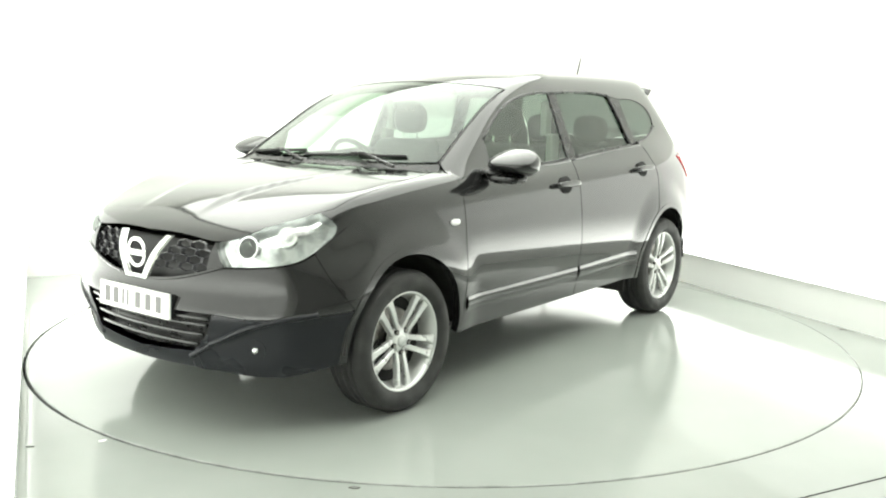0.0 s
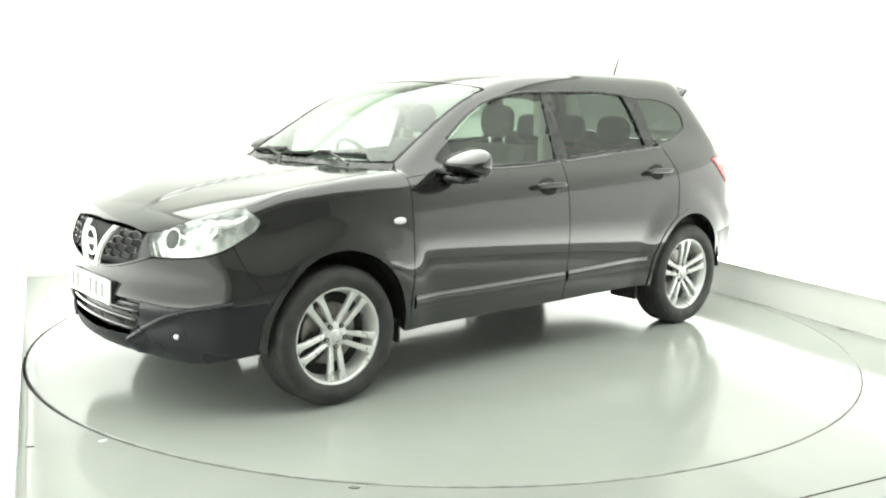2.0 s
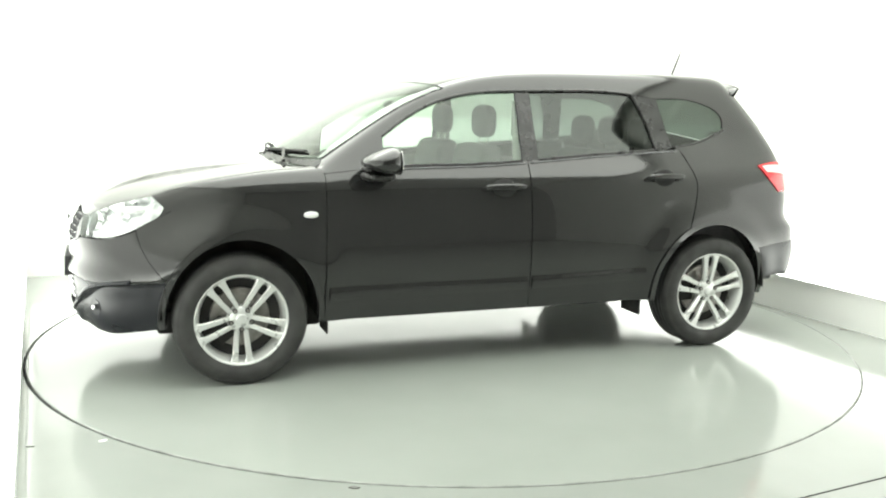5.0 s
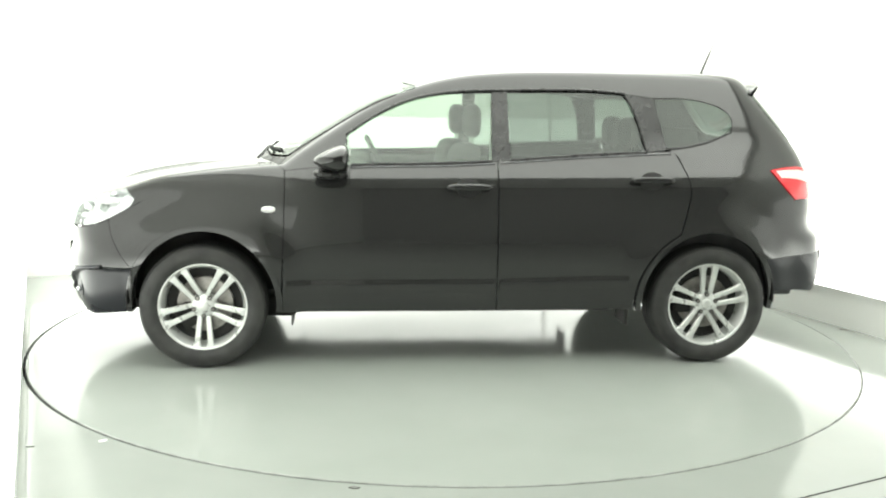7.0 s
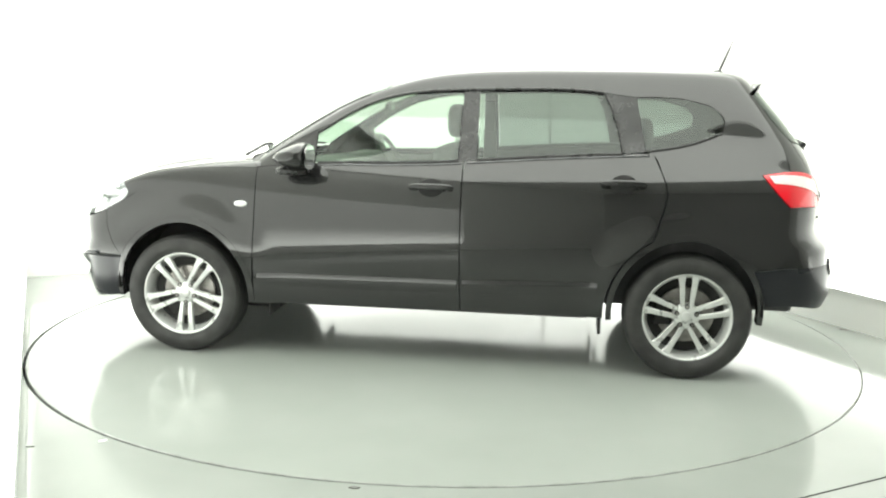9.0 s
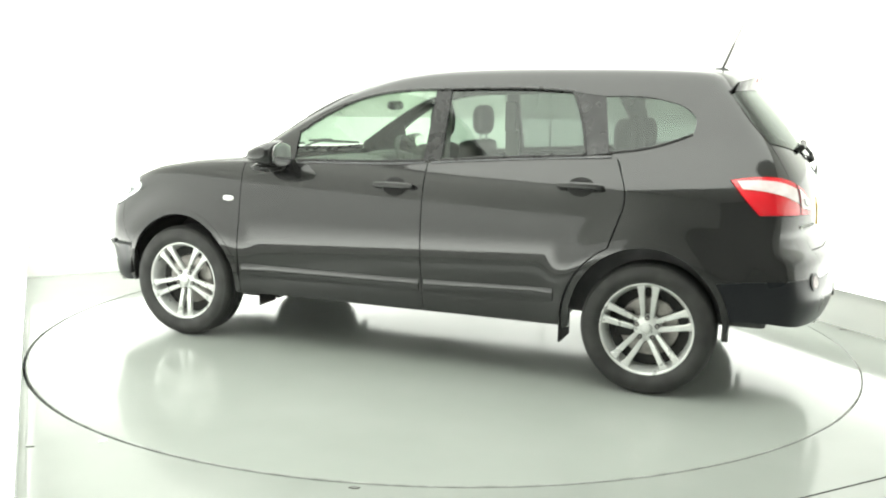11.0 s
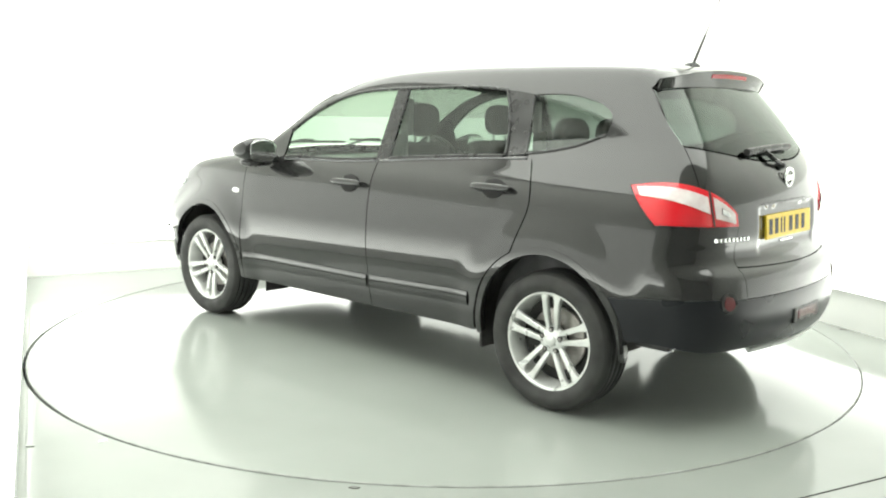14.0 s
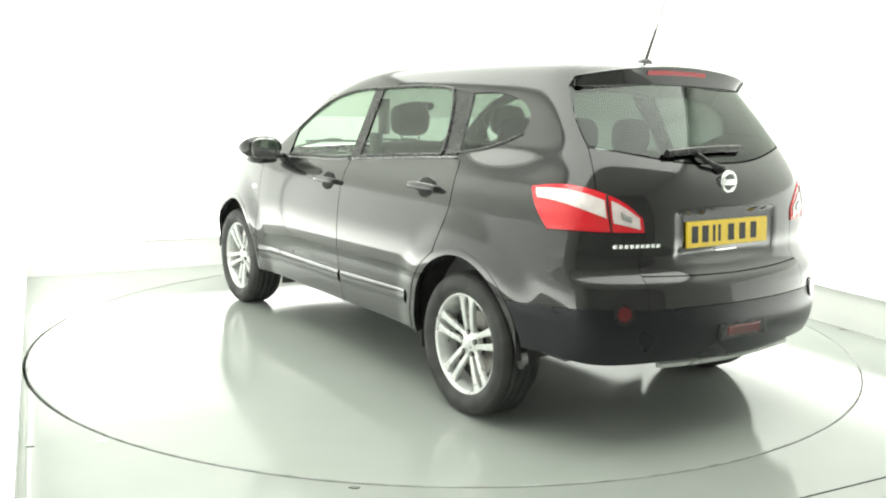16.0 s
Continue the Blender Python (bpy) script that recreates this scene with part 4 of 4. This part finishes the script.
def build_front(car, top, inner, low, outer):
    # headlamp: a bright bowl behind a clear cover
    for ob in panel("headlamp", [top, inner, low, outer], 30, 18, LAMP_SILVER, car, raise_by=-0.035, deep=-0.034, mirror=True, label="clear headlamp with bright reflector"):
        s = 1 if ob.data.vertices[0].co.y > 0 else -1
        for c, r in (((2.03, 0.555, 0.80), 0.046), ((1.92, 0.665, 0.845), 0.04)):
            c = settle(np.array([c]))[0]
            n = slope(c[None])[0]
            n = Vector(n / np.linalg.norm(n))
            n = (n + Vector((0.8, 0, 0))).normalized()
            c = Vector(c) - n * 0.03
            M = Vector((1, s, 1))
            a, b = (c - n * 0.02) * M, (c + n * 0.014) * M
            part("lamp_bezel", rod(a, b, r, r * 1.1, 24), CHROME, ob)
            if r > 0.042:
                part("lamp_shade", rod(b - (b - a) * 0.1, b + (b - a) * 0.04, r * 0.93, n=24), DASH, ob)
            part("lamp_bulb", blob(tuple(b), (r * 0.62,) * 3, nu=16, nv=10), GLASS_LAMP if r > 0.042 else CLEAR_LENS, ob)
        part("indicator", blob((1.86, 0.70 * s, 0.875), (0.06, 0.03, 0.02)), CLEAR_LENS, ob)
    for ob in panel("headlamp_cover", [top, inner, low, outer], 30, 18, GLASS_LAMP, car, gap=0.002, raise_by=0.002, deep=0.003, mirror=True, label="clear headlamp cover"):
        ob.visible_shadow = False
    # honeycomb grille
    for s in (1, -1):
        bm = bmesh.new()
        w, h = 0.080, 0.0205
        for row in range(8):
            z = 0.652 + row * h * 1.5
            for col in range(7):
                y = 0.06 + col * w + (w / 2 if row % 2 else 0)
                if y > 0.385 or z < 0.66 + y * 0.13 or z > 0.825 or y < 0.095 + (z - 0.64) * 0.55:
                    continue
                c = curve([(y, z), (y + 1e-4, z)], "f", 2)[0]
                pts = [(math.cos(radians(30 + 60 * k)) * w / 1.732, math.sin(radians(30 + 60 * k)) * h) for k in range(6)]
                ring = lambda q, dx: [bm.verts.new((c[0] + dx - (0.5 * y + 0.1) * dy * q - 0.35 * dz * q, s * (y + dy * q), z + dz * q)) for dy, dz in pts]
                o, i, b = ring(1.0, -0.008), ring(0.85, -0.004), ring(0.83, -0.02)
                for k in range(6):
                    j = (k + 1) % 6
                    bm.faces.new((o[k], o[j], i[j], i[k]))
                    bm.faces.new((i[k], i[j], b[j], b[k]))
        part("honeycomb_grille", bm, GRILLE, car, "black honeycomb grille")
    nose = lambda y, z: Vector(curve([(y, z), (y + 1e-4, z)], "f", 2)[0])
    for s in (1, -1):
        bm = bmesh.new()
        rows = []
        for k in np.linspace(0, 1, 10):
            z = 0.832 - k * 0.19
            y = 0.165 - 0.105 * k
            for dy, dx in ((-0.022, 0.002), (-0.016, 0.014), (0.016, 0.014), (0.022, 0.002)):
                p = nose(y + dy, z)
                rows.append(bm.verts.new((p.x + dx, s * (y + dy), z)))
        for k in range(9):
            for i in range(3):
                bm.faces.new((rows[4 * k + i], rows[4 * k + i + 1], rows[4 * k + 5 + i], rows[4 * k + 4 + i]))
        part("grille_chrome_bar", bm, CHROME, car, "slanted chrome grille bar")
    p = nose(0.0, 0.645)
    part("grille_chrome_foot", box((p.x - 0.01, -0.075, 0.637), (p.x + 0.013, 0.075, 0.655), 0.004), CHROME, car)
    badge(car, nose(0.0, 0.747) + Vector((0.012, 0, 0)), 1, 0.06)


def badge(car, c, s, r):
    bm = bmesh.new()
    n, m = 36, 8
    g = [[bm.verts.new((c.x + s * 0.007 * math.sin(2 * math.pi * j / m), c.y + (r + 0.009 * math.cos(2 * math.pi * j / m)) * math.cos(2 * math.pi * i / n),
                        c.z + (r + 0.009 * math.cos(2 * math.pi * j / m)) * math.sin(2 * math.pi * i / n))) for j in range(m)] for i in range(n)]
    for i in range(n):
        for j in range(m):
            bm.faces.new((g[i][j], g[(i + 1) % n][j], g[(i + 1) % n][(j + 1) % m], g[i][(j + 1) % m]))
    bar = box((c.x - 0.006, c.y - r * 1.15, c.z - 0.013), (c.x + 0.008, c.y + r * 1.15, c.z + 0.013), 0.003)
    part("emblem", join(bm, bar), CHROME, car, "plain chrome ring-and-bar emblem", True)


# ---- wheels ----
def build_wheel(parent):
    """Axle along y, outer face towards +y."""
    R = 0.332
    tyre = [(0.222, -0.095), (0.25, -0.108), (0.285, -0.112), (0.311, -0.104), (0.323, -0.088), (R, -0.07), (R, -0.062), (R - 0.008, -0.06), (R - 0.008, -0.052), (R, -0.05),
            (R, -0.026), (R - 0.008, -0.024), (R - 0.008, -0.016), (R, -0.014), (R, 0.014), (R - 0.008, 0.016), (R - 0.008, 0.024), (R, 0.026), (R, 0.05), (R - 0.008, 0.052), (R - 0.008, 0.06),
            (R, 0.062), (R, 0.07), (0.323, 0.088), (0.317, 0.098), (0.311, 0.104), (0.304, 0.1045), (0.300, 0.107), (0.285, 0.112), (0.262, 0.1115), (0.258, 0.109), (0.248, 0.106), (0.232, 0.09)]
    rim = lathe([(0.203, -0.09), (0.203, 0.03), (0.211, 0.06), (0.218, 0.078), (0.223, 0.088), (0.229, 0.0915), (0.235, 0.090), (0.237, 0.080), (0.229, 0.06), (0.222, -0.09)], 72)
    pairs = []
    # five double spokes
    for k in range(5):
        a0 = 2 * math.pi * k / 5 + math.pi / 2
        for s in (1, -1):
            bm = bmesh.new()
            rows = []
            for t in np.linspace(0, 1, 9):
                r = 0.045 + t * 0.173
                mid_off = s * (0.0205 + 0.0165 * t)
                half = 0.0112 + 0.0050 * t + 0.010 * max(0.0, (t - 0.8) / 0.2) ** 2
                y = 0.058 + 0.018 * math.sin(t * 1.6) + 0.006 * t
                ring = []
                for du, dy in ((-half, -0.022), (-half, -0.004), (-half * 0.7, 0.0), (half * 0.7, 0.0), (half, -0.004), (half, -0.022)):
                    u = mid_off + du
                    ring.append(bm.verts.new((r * math.cos(a0) - u * math.sin(a0), y + dy, r * math.sin(a0) + u * math.cos(a0))))
                rows.append(ring)
            for a, b in zip(rows, rows[1:]):
                for i in range(6):
                    bm.faces.new((a[i], a[(i + 1) % 6], b[(i + 1) % 6], b[i]))
            pairs.append(bm)
    hub = lathe([(0.001, 0.066), (0.034, 0.066), (0.055, 0.062), (0.068, 0.052), (0.072, 0.03), (0.06, 0.02)], 40)
    wheel = part("wheel", rim, ALLOY, parent, "five-double-spoke silver alloy wheel", True)
    part("hub", hub, ALLOY, wheel, smooth=True)
    for bm in pairs:
        part("spoke", bm, ALLOY, wheel)
    part("tyre", lathe(tyre, 96), RUBBER, wheel, "black rubber tyre", True)
    part("hub_cap", lathe([(0.0005, 0.074), (0.02, 0.073), (0.029, 0.069), (0.031, 0.06)], 30), ALLOY, wheel, smooth=True)
    for k in range(5):
        a = 2 * math.pi * k / 5 + math.pi / 2
        x, z = 0.053 * math.cos(a), 0.053 * math.sin(a)
        part("bolt_hole", rod((x, 0.05, z), (x, 0.0675, z), 0.0125, n=14), INK, wheel)
        part("wheel_bolt", rod((x, 0.06, z), (x, 0.069, z), 0.008, n=6), DISC_IRON, wheel)
    part("brake_disc", lathe([(0.06, 0.004), (0.145, 0.004), (0.15, 0.0), (0.15, -0.014), (0.145, -0.016), (0.06, -0.016)], 48), DISC_IRON, wheel)
    part("brake_caliper", box((0.07, -0.06, -0.06), (0.165, 0.016, 0.07), 0.012), UNDER, wheel)
    # black disc added across the rim, standing for the shade between the spokes
    part("spoke_gap_shade", lathe([(0.001, -0.02), (0.12, -0.022), (0.2025, -0.005)], 48), UNDER, wheel)
    return wheel


# ---- fittings ----
def build_fittings(car):
    for s in (1, -1):
        # door mirrors
        cap = blob((0.685, 0.972 * s, 1.128), (0.100, 0.135, 0.078), 2.5)
        for v in cap.verts:
            v.co.z += 0.10 * (v.co.x - 0.685) * -0.4
            v.co.z = 1.115 + (v.co.z - 1.115) * (1.0 - 0.62 * max(0.0, (v.co.x - 0.63) / 0.155))
            if v.co.x < 0.615:
                v.co.x = 0.615 - (0.615 - v.co.x) * 0.25
        mir = part("door_mirror", cap, PAINT, car, "black door mirror housing", True)
        part("mirror_foot", join(blob((0.70, 0.86 * s, 1.076), (0.06, 0.07, 0.022), 2.4), blob((0.70, 0.95 * s, 1.05), (0.085, 0.09, 0.025), 2.6)), TRIM, mir, smooth=True)
        part("mirror_glass", blob((0.601, 0.968 * s, 1.122), (0.004, 0.092, 0.064), 3.0), CHROME, mir)
        # door handles
        for x, z in ((-0.03, 0.972), (-1.04, 1.018)):
            c = on_side(x, z)
            y = c[1]
            lean = Matrix.Translation((x, y * s, z)) @ Matrix.Rotation(radians(12) * s, 4, "X")
            # no hollow here: a flat black blob carries the shade of the cup
            cup = blob((0, 0.004 * s, 0), (0.070, 0.010, 0.050))
            bmesh.ops.transform(cup, matrix=lean, verts=cup.verts)
            h = part("handle_cup_shade", cup, PIT, car, "matte black blob standing for the shaded cup behind the door handle", True)
            grip = join(blob((0, 0.036 * s, 0.002), (0.118, 0.012, 0.017), 3.2), blob((0.095, 0.015 * s, 0), (0.022, 0.028, 0.016), 3), blob((-0.095, 0.015 * s, 0), (0.022, 0.028, 0.016), 3))
            bmesh.ops.transform(grip, matrix=lean, verts=grip.verts)
            part("door_handle", grip, PAINT, h, "body-coloured door handle", True)
        # indicator on the wing
        c = on_side(1.022, 0.854)
        part("side_repeater", blob((1.022, (c[1] + 0.002) * s, 0.854), (0.037, 0.010, 0.017), 2.3), CLEAR_LENS, car, "small white oval side repeater", True)
    # aerial
    base = blob((-1.60, 0, 1.615), (0.05, 0.024, 0.026))
    a = part("aerial_base", base, TRIM, car, smooth=True)
    part("aerial", join(rod((-1.605, 0, 1.622), (-1.664, 0, 1.772), 0.0075, 0.0055, 10), rod((-1.664, 0, 1.772), (-1.765, 0, 2.03), 0.0028, 0.0018, 8)), TRIM, a, "thin black roof aerial with a thicker foot")
    # wipers
    for y0, y1, x1 in ((0.52, -0.10, 1.045), (-0.12, -0.66, 0.955)):
        pts = []
        for t in np.linspace(0, 1, 9):
            y = y0 + (y1 - y0) * t
            x = 1.085 - 0.30 * y * y + (0.03 * t)
            c = curve([(x - 0.03, y), (x - 0.0301, y)], "z", 2)[0]
            pts.append(Vector((c[0], c[1], c[2] + 0.009)))
        w = part("wiper_blade", tube(pts, 0.008, 6), INK, car, "black windscreen wiper")
        mid = pts[4]
        part("wiper_arm", tube([Vector((1.10, y0 + 0.02, 1.105)), Vector((1.06, (y0 * 2 + y1) / 3, mid.z + 0.012)), mid + Vector((0, 0, 0.01))], 0.009, 6), TRIM, w)
    r = lambda y, z: Vector(curve([(y, z), (y + 1e-4, z)], "r", 2)[0])
    pts = [r(y, z) + Vector((-0.022, 0, 0.004)) for y, z in ((0.30, 1.222), (0.15, 1.232), (0.0, 1.238), (-0.16, 1.238))]
    w = part("rear_wiper", tube(pts, 0.017, 8), TRIM, car, "black rear wiper")
    part("wiper_arm", tube([r(0.02, 1.165) + Vector((-0.02, 0, 0)), r(0.10, 1.19) + Vector((-0.03, 0, 0)), pts[1]], 0.011, 6), TRIM, w)
    part("wiper_cap", blob(tuple(r(0.02, 1.16)), (0.03, 0.035, 0.02)), TRIM, w, smooth=True)
    badge(car, r(0.0, 1.13) + Vector((-0.024, 0, -0.025)), -1, 0.042)
    # tailgate name strip: plain bars
    for k in range(9):
        y = 0.600 - 0.0235 * k
        p = r(y, 0.855)
        part("name_bar", box((p.x - 0.006, y - 0.0095, 0.848), (p.x + 0.004, y + 0.0095, 0.865), 0.002), CHROME, car)
    part("tailgate_latch", box((r(0, 0.815).x - 0.006, -0.07, 0.812), (r(0, 0.815).x + 0.02, 0.07, 0.820), 0.003), CHROME, car)
    # registration plates with plain bars
    for front in (True, False):
        x = 2.211 if front else -2.146
        z0 = 0.485 if front else 0.836
        d = 1 if front else -1
        lean = Matrix.Translation((x, 0, z0)) @ Matrix.Rotation(radians(-3 if front else 4), 4, "Y")
        k = part("number_plate", box((-0.006, -0.26, 0), (0.006, 0.26, 0.111), 0.003, lean), PLATE_W if front else PLATE_Y, car, "white number plate" if front else "yellow number plate")
        part("plate_backing", box((-0.05 if front else -0.004, -0.255, 0.004), (0.004 if front else 0.06, 0.255, 0.107), 0.004, lean @ Matrix.Translation((-0.004 * d, 0, 0))), INK, k)
        for i, y in enumerate((-0.205, -0.14, -0.085, -0.05, 0.025, 0.10, 0.175)):
            y = y * d + 0.01
            w = 0.008 if i in (2, 3) else 0.020
            part("plate_bar", box((0.0062 * d - 0.0008, y - w, 0.020), (0.0062 * d + 0.0008, y + w, 0.091), 0, lean), INK_WASHED if front else INK, k)


def build_inside(car):
    part("underbody", join(box((-0.90, -0.66, 0.255), (0.88, 0.66, 0.335), 0.02), box((1.74, -0.60, 0.27), (1.98, 0.60, 0.34), 0.02), box((-2.04, -0.50, 0.45), (-1.72, 0.50, 0.51), 0.02),
                           box((0.90, -0.52, 0.20), (1.76, 0.52, 0.32), 0.02), box((-1.72, -0.48, 0.33), (-0.90, 0.48, 0.42), 0.02)), UNDER, car, "dark underbody")
    for cx in (1.36, -1.38):
        for s in (1, -1):
            bm = bmesh.new()
            rows = [[bm.verts.new((cx + 0.40 * math.cos(radians(a)), y * s, 0.345 + 0.42 * math.sin(radians(a)))) for y in (0.45, 0.70, 0.855)] for a in np.linspace(0, 180, 36)]
            for a, b in zip(rows, rows[1:]):
                bm.faces.new((a[0], a[1], b[1], b[0]))
                bm.faces.new((a[1], a[2], b[2], b[1]))
            bm.faces.new([r[0] for r in rows])
            part("wheel_arch_liner", bm, UNDER, car)
    part("cabin_floor", join(box((-0.95, -0.74, 0.33), (0.95, 0.74, 0.36)), box((-1.95, -0.50, 0.47), (-0.95, 0.50, 0.50))), CLOTH, car)
    part("exhaust_silencer", join(blob((-1.9, -0.2, 0.36), (0.12, 0.3, 0.07), 3)), UNDER, car, "dark exhaust silencer", True)
    for s in (1, -1):
        part("mud_flap", box((0.905, 0.64 * s - 0.09, 0.20), (0.915, 0.64 * s + 0.09, 0.34), 0.003), UNDER, car)
        part("mud_flap", box((-0.955, 0.70 * s - 0.1, 0.205), (-0.94, 0.70 * s + 0.1, 0.34), 0.003), UNDER, car)
    # door linings and sills inside
    for s in (1, -1):
        part("door_lining", box((-1.95, 0.70 * s - 0.03, 0.36), (0.90, 0.70 * s + 0.03, 1.06), 0.02), DASH, car)
        part("pillar_lining", join(box((-0.26, 0.65 * s - 0.02, 1.06), (-0.17, 0.65 * s + 0.02, 1.25), 0.008), box((-0.25, 0.60 * s - 0.02, 1.24), (-0.18, 0.60 * s + 0.02, 1.44), 0.008)), GREYCLOTH, car, "pale lining of the door pillar")
    part("bulkhead", box((0.90, -0.72, 0.30), (0.96, 0.72, 1.0)), UNDER, car)
    part("dashboard", join(blob((0.72, 0, 0.94), (0.26, 0.70, 0.13), 4), blob((0.58, -0.37, 1.04), (0.12, 0.2, 0.06), 3)), DASH, car, "dark dashboard", True)
    bm = bmesh.new()
    n, m, c = 36, 8, Vector((0.40, -0.37, 1.03))
    tilt = Matrix.Translation(c) @ Matrix.Rotation(radians(-62), 4, "Y")
    g = [[bm.verts.new(tilt @ Vector(((0.18 + 0.016 * math.cos(2 * math.pi * j / m)) * math.cos(2 * math.pi * i / n), (0.18 + 0.016 * math.cos(2 * math.pi * j / m)) * math.sin(2 * math.pi * i / n), 0.016 * math.sin(2 * math.pi * j / m)))) for j in range(m)] for i in range(n)]
    for i in range(n):
        for j in range(m):
            bm.faces.new((g[i][j], g[(i + 1) % n][j], g[(i + 1) % n][(j + 1) % m], g[i][(j + 1) % m]))
    hubp = blob((0, 0, -0.02), (0.075, 0.075, 0.03))
    bmesh.ops.transform(hubp, matrix=tilt, verts=hubp.verts)
    spokes = [box((-0.02, -0.17, -0.02), (0.02, 0.17, 0.0), 0.005, tilt), box((-0.17, -0.02, -0.02), (0.0, 0.02, 0.0), 0.005, tilt)]
    part("steering_wheel", join(bm, hubp, *spokes), DASH, car, "dark steering wheel", True)
    part("rear_view_mirror", blob((0.36, 0, 1.40), (0.02, 0.11, 0.03), 3), TRIM, car, smooth=True)
    part("roof_lining", box((-1.55, -0.50, 1.535), (0.02, 0.50, 1.55), 0.005), GREYCLOTH, car, "pale roof lining")
    for x, y in ((0.05, 0.36), (0.05, -0.36), (-1.02, 0.38), (-1.02, 0.0), (-1.02, -0.38)):
        low = 0.62
        top = 1.19 if x > -0.5 else 1.13
        w = 0.24 if x > -0.5 else 0.2
        back = box((-0.07, -w, low - 0.1), (0.07, w, top), 0.05, Matrix.Translation((x, y, 0)))
        for v in back.verts:
            v.co.x -= (v.co.z - 0.6) * 0.22
        seat = part("seat_back", back, CLOTH, car, "dark cloth seat", True)
        part("seat_base", box((x + 0.03, y - w, 0.40), (x + 0.50, y + w, low), 0.05), CLOTH, seat, smooth=True)
        hx = x - (top + 0.12 - 0.6) * 0.22
        part("headrest", blob((hx, y, top + 0.13), (0.05, 0.125, 0.095), 3), CLOTH, seat, smooth=True)
        part("headrest_post", join(rod((hx, y - 0.06, top - 0.05), (hx, y - 0.06, top + 0.1), 0.007), rod((hx, y + 0.06, top - 0.05), (hx, y + 0.06, top + 0.1), 0.007)), CHROME, seat)


def build_car():
    car = new("car")
    build_body(car)
    build_fittings(car)
    build_inside(car)
    for x in (1.368, -1.398):
        for s in (1, -1):
            w = build_wheel(car)
            turn = 36 if x > 0 else 0
            w.matrix_basis = Matrix.Translation((x, 0.768 * s, 0.332)) @ (Matrix.Identity(4) if s > 0 else Matrix.Rotation(math.pi, 4, "Z")) @ Matrix.Rotation(radians(turn), 4, "Y")
    return tagged(car, "glossy black five-door crossover car standing on the turntable plate", "car")


car = build_car()


def motions():
    walk(plate, [(t, pose(0, 0, 0, 0, 0, a)) for t, a in TURN])
    walk(car, [(t, pose(0, 0, 0, 0, 0, a) @ STAND) for t, a in TURN])


motions()
